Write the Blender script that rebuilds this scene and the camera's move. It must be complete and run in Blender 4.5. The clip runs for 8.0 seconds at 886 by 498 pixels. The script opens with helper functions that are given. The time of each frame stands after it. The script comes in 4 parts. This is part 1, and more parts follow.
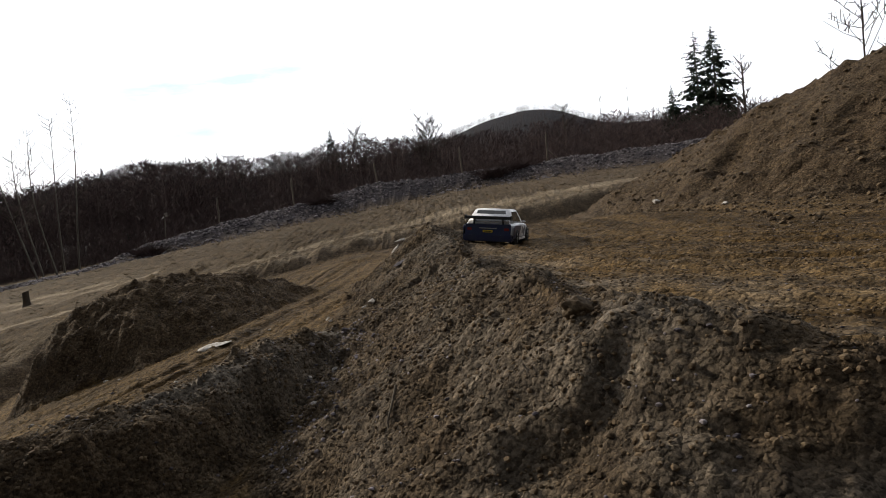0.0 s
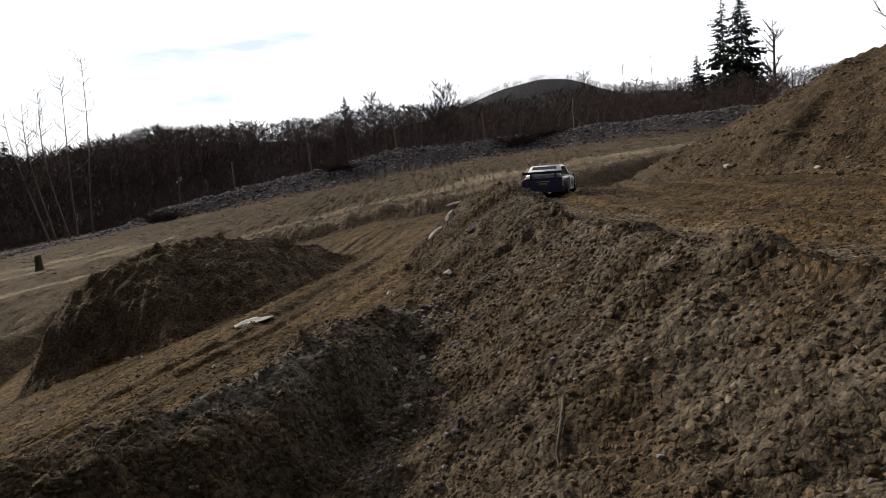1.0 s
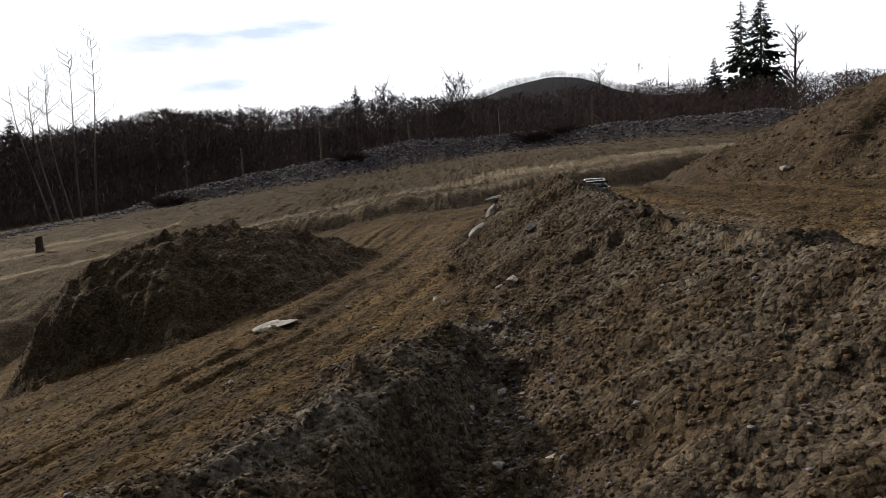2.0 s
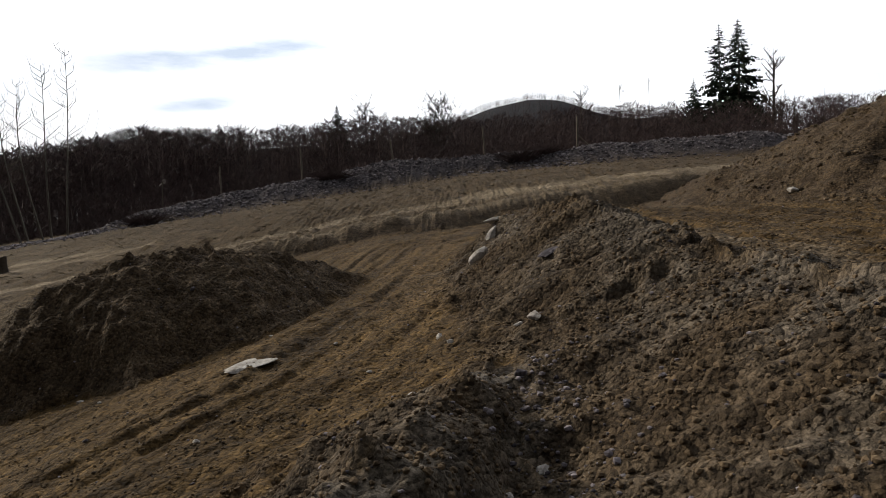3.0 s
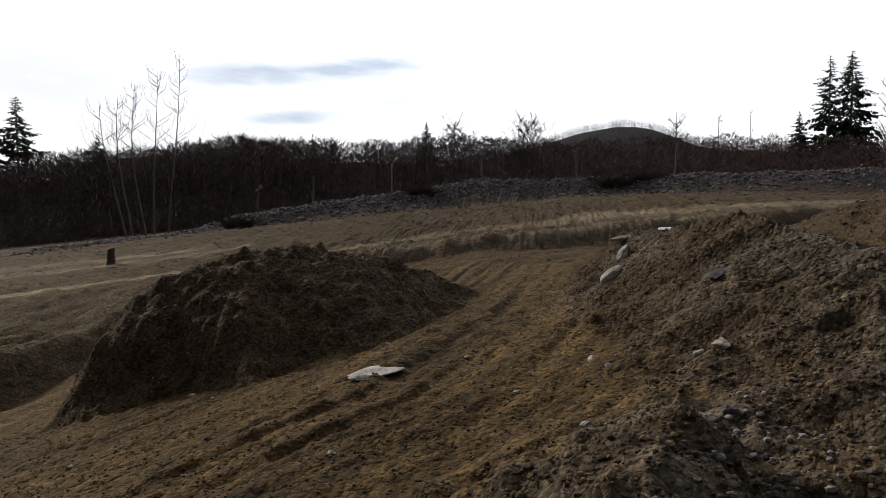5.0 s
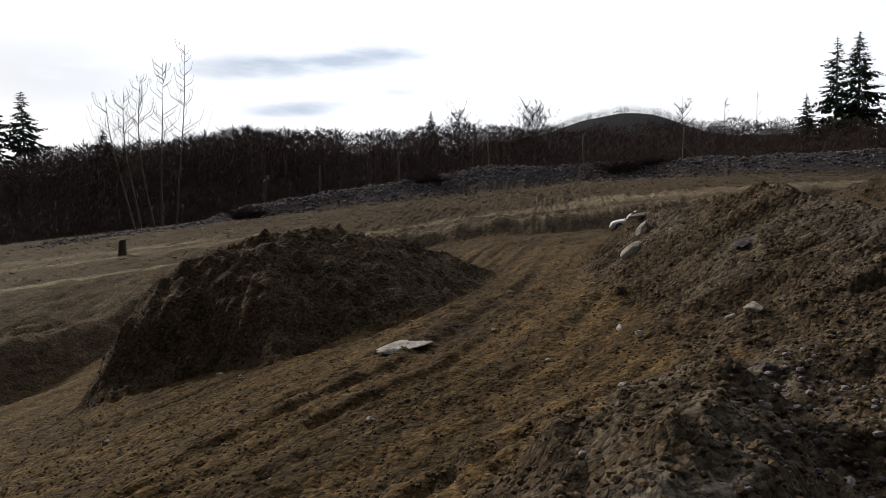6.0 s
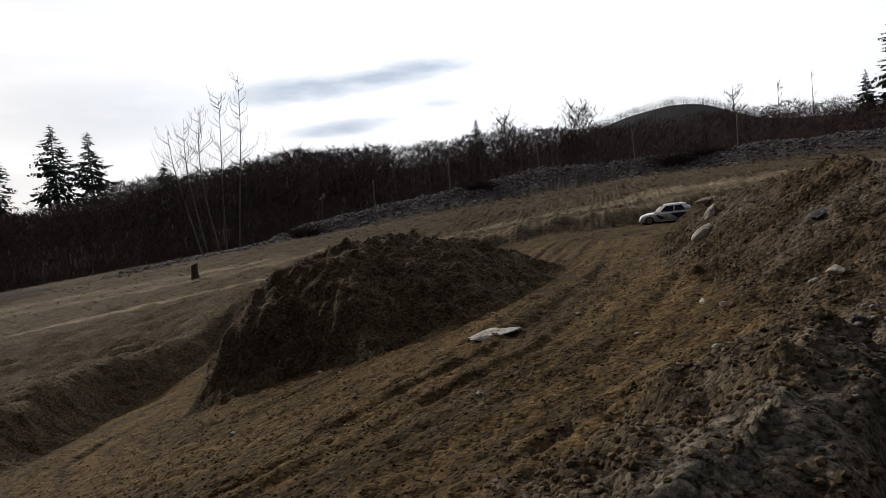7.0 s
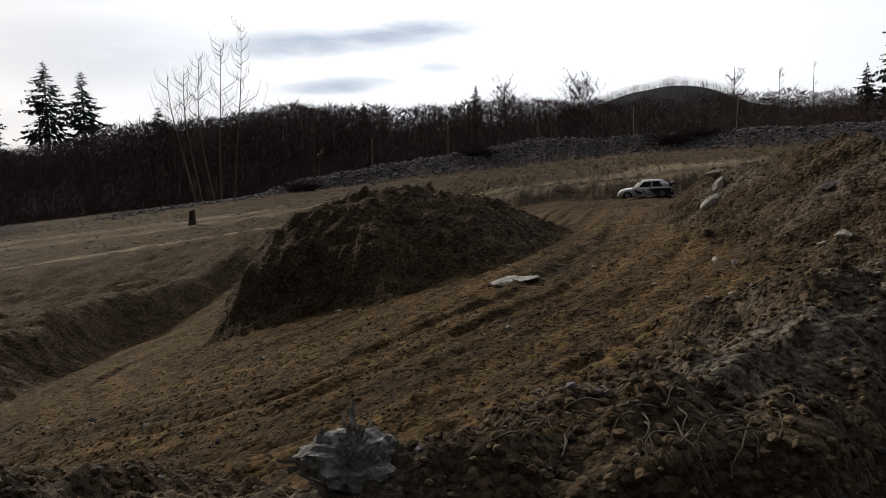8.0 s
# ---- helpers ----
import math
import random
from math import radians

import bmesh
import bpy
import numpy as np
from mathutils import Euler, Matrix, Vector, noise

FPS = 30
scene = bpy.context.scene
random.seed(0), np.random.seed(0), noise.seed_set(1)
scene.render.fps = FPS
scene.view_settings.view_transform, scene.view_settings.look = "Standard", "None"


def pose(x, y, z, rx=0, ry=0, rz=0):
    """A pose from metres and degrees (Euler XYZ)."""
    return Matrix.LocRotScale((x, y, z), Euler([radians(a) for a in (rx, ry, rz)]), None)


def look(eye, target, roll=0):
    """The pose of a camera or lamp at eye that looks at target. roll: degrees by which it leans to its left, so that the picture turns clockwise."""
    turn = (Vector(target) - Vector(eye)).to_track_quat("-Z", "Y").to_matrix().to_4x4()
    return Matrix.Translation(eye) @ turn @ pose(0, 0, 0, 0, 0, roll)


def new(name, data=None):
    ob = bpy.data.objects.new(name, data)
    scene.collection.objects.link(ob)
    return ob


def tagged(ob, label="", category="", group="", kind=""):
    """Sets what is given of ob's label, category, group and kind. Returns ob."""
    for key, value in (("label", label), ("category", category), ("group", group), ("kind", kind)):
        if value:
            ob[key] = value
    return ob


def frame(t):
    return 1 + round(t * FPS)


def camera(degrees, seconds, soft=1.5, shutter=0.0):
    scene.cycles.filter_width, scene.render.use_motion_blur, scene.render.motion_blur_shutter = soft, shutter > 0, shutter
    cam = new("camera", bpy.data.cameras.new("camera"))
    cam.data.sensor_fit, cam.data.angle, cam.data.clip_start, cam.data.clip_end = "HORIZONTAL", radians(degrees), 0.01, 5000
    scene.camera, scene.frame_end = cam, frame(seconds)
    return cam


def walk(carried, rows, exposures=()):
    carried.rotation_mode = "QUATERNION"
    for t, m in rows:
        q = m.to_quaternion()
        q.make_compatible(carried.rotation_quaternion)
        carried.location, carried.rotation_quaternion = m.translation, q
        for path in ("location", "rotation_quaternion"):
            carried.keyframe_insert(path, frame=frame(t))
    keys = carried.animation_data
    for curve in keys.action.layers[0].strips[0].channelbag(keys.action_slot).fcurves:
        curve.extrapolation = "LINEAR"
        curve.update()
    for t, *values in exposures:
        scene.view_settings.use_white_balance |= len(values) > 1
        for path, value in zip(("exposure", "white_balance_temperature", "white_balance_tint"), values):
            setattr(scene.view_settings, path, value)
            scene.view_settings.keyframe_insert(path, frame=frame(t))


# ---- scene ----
cam = camera(68.0, 8.0, soft=0.35, shutter=0.0)
PATH = [
    (0.0, pose(-0.042, 0.014, 1.511, 85.68, 4.80, 0.91)),
    (0.5, pose(-0.272, 0.379, 1.456, 84.17, 4.48, 0.81)),
    (1.0, pose(-0.527, 0.780, 1.435, 83.18, 4.03, 1.82)),
    (1.5, pose(-0.732, 1.104, 1.421, 82.69, 2.17, 2.99)),
    (3.0, pose(-0.981, 1.854, 1.389, 84.49, 1.58, 0.64)),
    (3.5, pose(-1.101, 2.054, 1.394, 86.39, -1.03, 1.70)),
    (4.0, pose(-1.188, 2.127, 1.362, 87.08, -2.56, 3.09)),
    (4.5, pose(-1.264, 2.175, 1.313, 86.93, -0.42, 4.71)),
    (5.0, pose(-1.324, 2.125, 1.299, 86.29, -1.77, 7.58)),
    (6.5, pose(-1.471, 2.018, 1.189, 85.35, 0.58, 9.21)),
    (7.0, pose(-1.539, 1.830, 1.171, 86.23, 3.15, 12.18)),
    (7.5, pose(-1.608, 1.720, 1.144, 84.88, 1.76, 12.39)),
    (8.0, pose(-1.701, 1.601, 1.087, 83.30, -0.65, 11.49)),
]
walk(cam, PATH, [(0.0, 0.24), (1.5, 0.04), (3.5, -0.12), (4.5, -0.2), (6.5, -0.36), (8.0, -0.46)])


# ---- sky and sun ----
SUN_TURN, SUN_UP = -57.0, 22.0      # degrees to the right of +y, degrees above the horizon
world = bpy.data.worlds.new("sky")
scene.world = world
world.use_nodes = True


def nodes_of(tree):
    tree.nodes.clear()

    def add(kind, **kw):
        n = tree.nodes.new(kind)
        for k, v in kw.items():
            if k == "operation":
                n.operation = v
            elif k == "blend_type":
                n.blend_type = v
            elif k == "data_type":
                n.data_type = v
            elif k == "inputs":
                for i, val in v.items():
                    n.inputs[i].default_value = val
        return n

    return add, tree.links.new


add, link = nodes_of(world.node_tree)
sky = add("ShaderNodeTexSky")
sky.sky_type, sky.sun_disc = "NISHITA", False
sky.sun_elevation, sky.sun_rotation = radians(SUN_UP), radians(SUN_TURN)
sky.air_density, sky.dust_density, sky.altitude = 1.0, 3.0, 400
co = add("ShaderNodeTexCoord")
sep = add("ShaderNodeSeparateXYZ")
link(co.outputs["Generated"], sep.inputs[0])
# thin bright overcast all round, with grey-blue streaks low over the woods
mp = add("ShaderNodeMapping")
mp.inputs["Scale"].default_value = (1.6, 1.6, 7.0)
link(co.outputs["Generated"], mp.inputs[0])
cl = add("ShaderNodeTexNoise", inputs={"Scale": 3.4, "Detail": 8.0, "Roughness": 0.6})
link(mp.outputs[0], cl.inputs["Vector"])


def calc(op, *ins):
    n = add("ShaderNodeMath", operation=op)
    for i, v in enumerate(ins):
        if isinstance(v, (int, float)):
            n.inputs[i].default_value = v
        else:
            link(v, n.inputs[i])
    return n.outputs[0]


turn_ = calc("MULTIPLY", calc("ARCTAN2", sep.outputs[0], sep.outputs[1]), 57.3)
rise_ = calc("MULTIPLY", calc("ARCSINE", sep.outputs[2]), 57.3)
wave = calc("MULTIPLY", calc("SUBTRACT", cl.outputs["Fac"], 0.5), 2.0)
thick = None
# long streaks: bearing, height, half length, half depth, slant, weight
for az0, el0, ln, dp, slant, wt in ((-19.5, 10.7, 12, 1.3, 0.14, 1.0), (-25, 10.0, 6, 1.3, 0.1, 0.8), (-21.5, 7.0, 6, 0.8, 0.1, 0.8), (-11.8, 8.8, 2.5, 0.5, 0.0, 0.6), (-38, 8.5, 11, 3.2, 0.0, 0.4), (-60, 16, 16, 4, 0.1, 0.5)):
    du = calc("SUBTRACT", turn_, az0)
    dv = calc("SUBTRACT", calc("SUBTRACT", rise_, el0), calc("MULTIPLY", du, slant))
    u2 = calc("POWER", calc("ABSOLUTE", calc("DIVIDE", du, ln)), 2.0)
    v2 = calc("POWER", calc("ABSOLUTE", calc("DIVIDE", dv, dp)), 2.0)
    body = calc("MULTIPLY", calc("SUBTRACT", calc("ADD", 1.0, calc("MULTIPLY", wave, 1.3)), calc("ADD", u2, v2)), wt)
    body = calc("MINIMUM", calc("MAXIMUM", body, 0.0), 1.0)
    thick = body if thick is None else calc("MAXIMUM", thick, body)
over = add("ShaderNodeMapRange")
over.inputs["From Min"].default_value, over.inputs["From Max"].default_value = 0.62, 0.40
over.inputs["To Min"].default_value, over.inputs["To Max"].default_value = 0.0, 0.2
link(cl.outputs["Fac"], over.inputs["Value"])
side_ = calc("MINIMUM", calc("MAXIMUM", calc("DIVIDE", calc("SUBTRACT", calc("ABSOLUTE", calc("ADD", turn_, 2.0)), 16.0), 30.0), 0.0), 1.0)
cloud = calc("MINIMUM", calc("ADD", calc("MULTIPLY", thick, 0.85), calc("MULTIPLY", over.outputs[0], side_)), 1.0)
veil = add("ShaderNodeMix", data_type="RGBA")
veil.inputs[6].default_value = (1.15, 1.17, 1.22, 1)
veil.inputs[7].default_value = (0.43, 0.52, 0.66, 1)
link(cloud, veil.inputs[0])
sunny = add("ShaderNodeVectorMath", operation="DOT_PRODUCT")
a, e = radians(SUN_TURN), radians(SUN_UP)
sunny.inputs[1].default_value = Vector((-0.12, 0.95, 0.3)).normalized()   # the brightest part of the cloud sheet
link(co.outputs["Generated"], sunny.inputs[0])
toward = calc("MULTIPLY", calc("MAXIMUM", calc("ADD", sunny.outputs["Value"], 0.25), 0.0), 0.8)
glow = calc("ADD", 0.075, calc("MULTIPLY", calc("POWER", toward, 1.5), 1.75))
bright = add("ShaderNodeVectorMath", operation="SCALE")
link(veil.outputs[2], bright.inputs[0])
link(glow, bright.inputs["Scale"])
bg_sky = add("ShaderNodeBackground", inputs={"Strength": 0.05})
link(sky.outputs[0], bg_sky.inputs["Color"])
bg_cloud = add("ShaderNodeBackground", inputs={"Strength": 0.85})
link(bright.outputs[0], bg_cloud.inputs["Color"])
both = add("ShaderNodeMixShader", inputs={0: 0.85})
link(bg_sky.outputs[0], both.inputs[1])
link(bg_cloud.outputs[0], both.inputs[2])
out = add("ShaderNodeOutputWorld")
link(both.outputs[0], out.inputs[0])

sun = new("sun", bpy.data.lights.new("sun", "SUN"))
sun.data.energy, sun.data.angle, sun.data.color = 3.0, radians(5), (1.0, 0.9, 0.74)
sun.matrix_world = look((0, 0, 0), (-math.sin(a), -math.cos(a), -math.tan(e)))
scene.view_settings.exposure = 0.0

# ---- materials ----


def material(name, rough=0.8, metal=0.0, spec=0.12):
    m = bpy.data.materials.new(name)
    m.use_nodes = True
    add, link = nodes_of(m.node_tree)
    b = add("ShaderNodeBsdfPrincipled", inputs={"Roughness": rough, "Metallic": metal, "Specular IOR Level": spec})
    o = add("ShaderNodeOutputMaterial")
    link(b.outputs[0], o.inputs[0])
    return m, add, link, b


def two_tone(name, dark, light, scale=8.0, fine=60.0, rough=0.85, bump=0.3, depth=0.01, metal=0.0, vary=0.0):
    """A surface that wavers between two colours at two scales, with a fine relief."""
    m, add, link, b = material(name, rough, metal)
    co = add("ShaderNodeTexCoord")
    n1 = add("ShaderNodeTexNoise", inputs={"Scale": scale, "Detail": 6.0, "Roughness": 0.6})
    n2 = add("ShaderNodeTexNoise", inputs={"Scale": fine, "Detail": 3.0, "Roughness": 0.6})
    link(co.outputs["Object"], n1.inputs["Vector"])
    link(co.outputs["Object"], n2.inputs["Vector"])
    f = add("ShaderNodeMath", operation="MULTIPLY_ADD", inputs={1: 0.5, 2: 0.0})
    link(n2.outputs["Fac"], f.inputs[0])
    g = add("ShaderNodeMath", operation="MULTIPLY_ADD", inputs={1: 0.5})
    link(n1.outputs["Fac"], g.inputs[0])
    link(f.outputs[0], g.inputs[2])
    fac = g.outputs[0]
    if vary:
        geo = add("ShaderNodeNewGeometry")
        v = add("ShaderNodeMath", operation="MULTIPLY_ADD", inputs={1: vary})
        link(geo.outputs["Random Per Island"], v.inputs[0])
        w = add("ShaderNodeMath", operation="SUBTRACT", inputs={1: vary / 2})
        link(fac, w.inputs[0])
        link(w.outputs[0], v.inputs[2])
        fac = v.outputs[0]
    r = add("ShaderNodeValToRGB")
    r.color_ramp.elements[0].position, r.color_ramp.elements[1].position = 0.34, 0.66
    r.color_ramp.elements[0].color, r.color_ramp.elements[1].color = (*dark, 1), (*light, 1)
    link(fac, r.inputs["Fac"])
    link(r.outputs["Color"], b.inputs["Base Color"])
    if bump:
        bp = add("ShaderNodeBump", inputs={"Strength": bump, "Distance": depth})
        link(n2.outputs["Fac"], bp.inputs["Height"])
        link(bp.outputs[0], b.inputs["Normal"])
    return m


def soil():
    """Brown loam: greyer and drier on the heaps, with sunlight put into the pale crests, ochre and damp where wheels
    have packed it, grey gravel on the berm.
    """
    m, add, link, b = material("soil", 0.95)
    geo = add("ShaderNodeNewGeometry")
    pos = geo.outputs["Position"]

    def noise_(scale, detail=6.0, rough=0.6):
        n = add("ShaderNodeTexNoise", inputs={"Scale": scale, "Detail": detail, "Roughness": rough})
        link(pos, n.inputs["Vector"])
        return n.outputs["Fac"]

    def ramp_(fac, p0, c0, p1, c1):
        r = add("ShaderNodeValToRGB")
        r.color_ramp.elements[0].position, r.color_ramp.elements[1].position = p0, p1
        r.color_ramp.elements[0].color, r.color_ramp.elements[1].color = (*c0, 1), (*c1, 1)
        link(fac, r.inputs["Fac"])
        return r.outputs["Color"]

    def mix_(fac, c0, c1):
        x = add("ShaderNodeMix", data_type="RGBA")
        link(fac, x.inputs[0])
        link(c0, x.inputs[6])
        link(c1, x.inputs[7])
        return x.outputs[2]

    def attr(name):
        at = add("ShaderNodeAttribute")
        at.attribute_name = name
        return at.outputs["Fac"]

    def cells(scale):
        """Crumbs: rounded cells with a colour of their own."""
        warp = add("ShaderNodeTexNoise", inputs={"Scale": scale * 0.8, "Detail": 2.0})
        link(pos, warp.inputs["Vector"])
        w = add("ShaderNodeVectorMath", operation="SCALE")
        link(warp.outputs["Color"], w.inputs[0])
        w.inputs["Scale"].default_value = 0.9 / scale
        p = add("ShaderNodeVectorMath", operation="ADD")
        link(pos, p.inputs[0])
        link(w.outputs[0], p.inputs[1])
        v = add("ShaderNodeTexVoronoi", inputs={"Scale": scale, "Randomness": 1.0})
        link(p.outputs[0], v.inputs["Vector"])
        return v.outputs["Distance"], v.outputs["Color"]

    big, mid, fine = noise_(0.9), noise_(6.0, 8.0, 0.7), noise_(60.0, 5.0, 0.75)
    heap = mix_(big, ramp_(mid, 0.3, (0.054, 0.033, 0.017), 0.7, (0.165, 0.112, 0.062)), ramp_(mid, 0.3, (0.048, 0.035, 0.023), 0.7, (0.165, 0.130, 0.090)))
    packed = mix_(big, ramp_(mid, 0.3, (0.053, 0.031, 0.010), 0.7, (0.142, 0.092, 0.037)), ramp_(mid, 0.3, (0.050, 0.032, 0.014), 0.7, (0.155, 0.103, 0.047)))
    sandy = ramp_(mid, 0.25, (0.19, 0.145, 0.095), 0.75, (0.52, 0.42, 0.29))
    stones = ramp_(noise_(16.0, 5.0, 0.85), 0.35, (0.026, 0.023, 0.027), 0.75, (0.24, 0.215, 0.225))
    turf = ramp_(noise_(3.0, 8.0, 0.75), 0.3, (0.044, 0.029, 0.015), 0.7, (0.180, 0.128, 0.072))
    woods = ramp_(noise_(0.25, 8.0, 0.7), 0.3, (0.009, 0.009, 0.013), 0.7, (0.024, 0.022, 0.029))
    worn = add("ShaderNodeMix", data_type="RGBA", blend_type="MULTIPLY", inputs={0: 1.0})
    link(packed, worn.inputs[6])
    link(ramp_(attr("streak"), 0.1, (0.62, 0.60, 0.56), 0.9, (1.4, 1.38, 1.34)), worn.inputs[7])
    c = mix_(attr("packed"), heap, worn.outputs[2])
    # grey dry soil, made pale enough to carry the crests' sunlight too
    dry_and_lit = ramp_(mid, 0.3, (0.085, 0.072, 0.058), 0.7, (0.30, 0.262, 0.215))
    c = mix_(attr("dry"), c, dry_and_lit)
    c = mix_(attr("turf"), c, turf)
    c = mix_(attr("sandy"), c, sandy)
    c = mix_(attr("gravel"), c, stones)
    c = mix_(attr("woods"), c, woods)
    d1, k1 = cells(17.0)
    d2, k2 = cells(52.0)
    grain = add("ShaderNodeMix", data_type="RGBA", blend_type="MULTIPLY", inputs={0: 1.0})
    link(c, grain.inputs[6])
    link(ramp_(fine, 0.3, (0.2, 0.2, 0.2), 0.7, (1.36, 1.33, 1.29)), grain.inputs[7])
    crumb = add("ShaderNodeMix", data_type="RGBA", blend_type="MULTIPLY", inputs={0: 0.85})
    link(grain.outputs[2], crumb.inputs[6])
    bw = add("ShaderNodeSeparateColor")
    link(k2, bw.inputs[0])
    link(ramp_(bw.outputs[0], 0.0, (0.45, 0.45, 0.45), 1.0, (1.5, 1.5, 1.5)), crumb.inputs[7])
    link(crumb.outputs[2], b.inputs["Base Color"])
    loose = add("ShaderNodeMapRange", inputs={"To Min": 1.0, "To Max": 0.6})
    link(attr("packed"), loose.inputs["Value"])

    def lift(fac, dist, before, flip=False):
        bp = add("ShaderNodeBump", inputs={"Distance": dist})
        bp.invert = flip
        link(loose.outputs[0], bp.inputs["Strength"])
        link(fac, bp.inputs["Height"])
        if before:
            link(before, bp.inputs["Normal"])
        return bp.outputs[0]

    n = lift(noise_(9.0, 7.0, 0.65), 0.05, None)
    n = lift(d1, 0.014, n, True)
    n = lift(d2, 0.013, n, True)
    n = lift(noise_(120.0, 3.0, 0.6), 0.006, n)
    link(n, b.inputs["Normal"])
    return m


SOIL = soil()
BARK = two_tone("bark", (0.035, 0.028, 0.022), (0.10, 0.085, 0.07), 3.0, 30.0, vary=0.3)
TWIG = two_tone("twigs", (0.046, 0.033, 0.033), (0.125, 0.088, 0.084), 0.4, 5.0, vary=0.4)
NEEDLE = two_tone("needles", (0.012, 0.018, 0.012), (0.04, 0.055, 0.035), 0.6, 8.0, vary=0.4)
BIRCH = two_tone("birch_bark", (0.07, 0.06, 0.05), (0.22, 0.20, 0.175), 2.0, 20.0)
POSTWOOD = two_tone("weathered_wood", (0.08, 0.066, 0.052), (0.21, 0.18, 0.145), 6.0, 50.0)
PALE_STONE = two_tone("pale_stone", (0.17, 0.145, 0.12), (0.62, 0.59, 0.55), 14.0, 90.0, bump=0.5)
GREY_STONE = two_tone("grey_stone", (0.055, 0.048, 0.054), (0.28, 0.25, 0.262), 7.0, 60.0, vary=0.5)
CLOD = two_tone("dry_clods", (0.056, 0.039, 0.023), (0.165, 0.118, 0.072), 12.0, 90.0, bump=0.6, vary=0.5)
ROOT = two_tone("bleached_root", (0.06, 0.048, 0.036), (0.21, 0.18, 0.145), 14.0, 90.0)
DEADWOOD = two_tone("rotten_wood", (0.05, 0.047, 0.046), (0.46, 0.45, 0.43), 18.0, 90.0, bump=0.7)

# ---- terrain: the lie of the land ----
def fade(a, b, v):
    t = np.clip((v - a) / (b - a), 0.0, 1.0)
    return t * t * (3 - 2 * t)


def noise2(x, y, seed):
    """Smooth value noise in -1..1 for arrays."""
    rng = np.random.RandomState(seed)
    tab = rng.rand(256, 256) * 2 - 1
    xi, yi = np.floor(x).astype(int), np.floor(y).astype(int)
    u, v = x - xi, y - yi
    u, v = u * u * (3 - 2 * u), v * v * (3 - 2 * v)
    a, b = tab[xi % 256, yi % 256], tab[(xi + 1) % 256, yi % 256]
    c, d = tab[xi % 256, (yi + 1) % 256], tab[(xi + 1) % 256, (yi + 1) % 256]
    return (a * (1 - u) + b * u) * (1 - v) + (c * (1 - u) + d * u) * v


def along(x, y, line):
    """Distance to a polyline of (x, y, z, ...) rows, the rows' values at the foot, and the side (left of its way: plus)."""
    line = np.array(line, float)
    best = np.full(x.shape, 1e9)
    vals = [np.zeros(x.shape) for _ in range(line.shape[1] - 2)]
    side = np.ones(x.shape)
    for p, q in zip(line[:-1], line[1:]):
        dx, dy = q[0] - p[0], q[1] - p[1]
        s = np.clip(((x - p[0]) * dx + (y - p[1]) * dy) / (dx * dx + dy * dy), 0, 1)
        ex, ey = x - p[0] - s * dx, y - p[1] - s * dy
        d = np.hypot(ex, ey)
        near = d < best
        best = np.where(near, d, best)
        side = np.where(near, np.sign(dx * ey - dy * ex + 1e-12), side)
        for k in range(len(vals)):
            vals[k] = np.where(near, p[2 + k] + s * (q[2 + k] - p[2 + k]), vals[k])
    return best, vals, side


def soft_max(a, b, k):
    h = np.clip(0.5 + 0.5 * (a - b) / k, 0, 1)
    return b + (a - b) * h + k * h * (1 - h)


def soft_min(a, b, k):
    return -soft_max(-a, -b, k)


# crest lines: x, y, z, slope on the left of its way, slope on the right
RIDGE = [(2.6, 1.0, 1.06, 0.9, 0.3), (1.2, 1.35, 1.11, 0.9, 0.3), (0.6, 1.62, 1.14, 0.85, 0.3), (0.28, 2.15, 1.17, 0.8, 0.3), (0.1, 3.0, 1.17, 0.68, 0.3),
         (0.02, 3.7, 1.15, 0.6, 0.3), (-0.02, 4.2, 1.15, 0.52, 0.3), (-0.06, 4.8, 1.19, 0.56, 0.3), (-0.26, 5.45, 1.285, 0.74, 0.4), (-0.42, 6.4, 1.21, 0.85, 0.5),
         (-0.6, 7.2, 1.09, 0.95, 0.6), (-0.66, 7.8, 0.84, 0.8, 0.6), (-0.5, 9.0, 0.5, 0.6, 0.6), (0.3, 11.5, 0.4, 0.6, 0.6)]
SPUR = [(-0.78, 4.4, 0.66, 0.4, 0.5), (-0.86, 4.1, 0.72, 0.4, 0.8), (-0.93, 3.85, 0.775, 0.45, 1.2), (-1.02, 3.55, 0.815, 0.5, 1.5), (-1.11, 3.25, 0.84, 0.55, 1.6), (-1.25, 3.0, 0.82, 0.55, 1.6), (-1.44, 2.78, 0.75, 0.5, 1.6),
        (-1.75, 2.52, 0.715, 0.55, 1.8), (-2.0, 2.4, 0.66, 0.55, 2.0), (-2.3, 2.27, 0.685, 0.5, 2.2), (-2.6, 2.2, 0.70, 0.5, 2.2), (-3.5, 2.1, 0.52, 0.4, 2.0), (-5.5, 1.4, 0.2, 0.4, 2.0), (-9, 0.5, 0.0, 0.4, 2.0)]
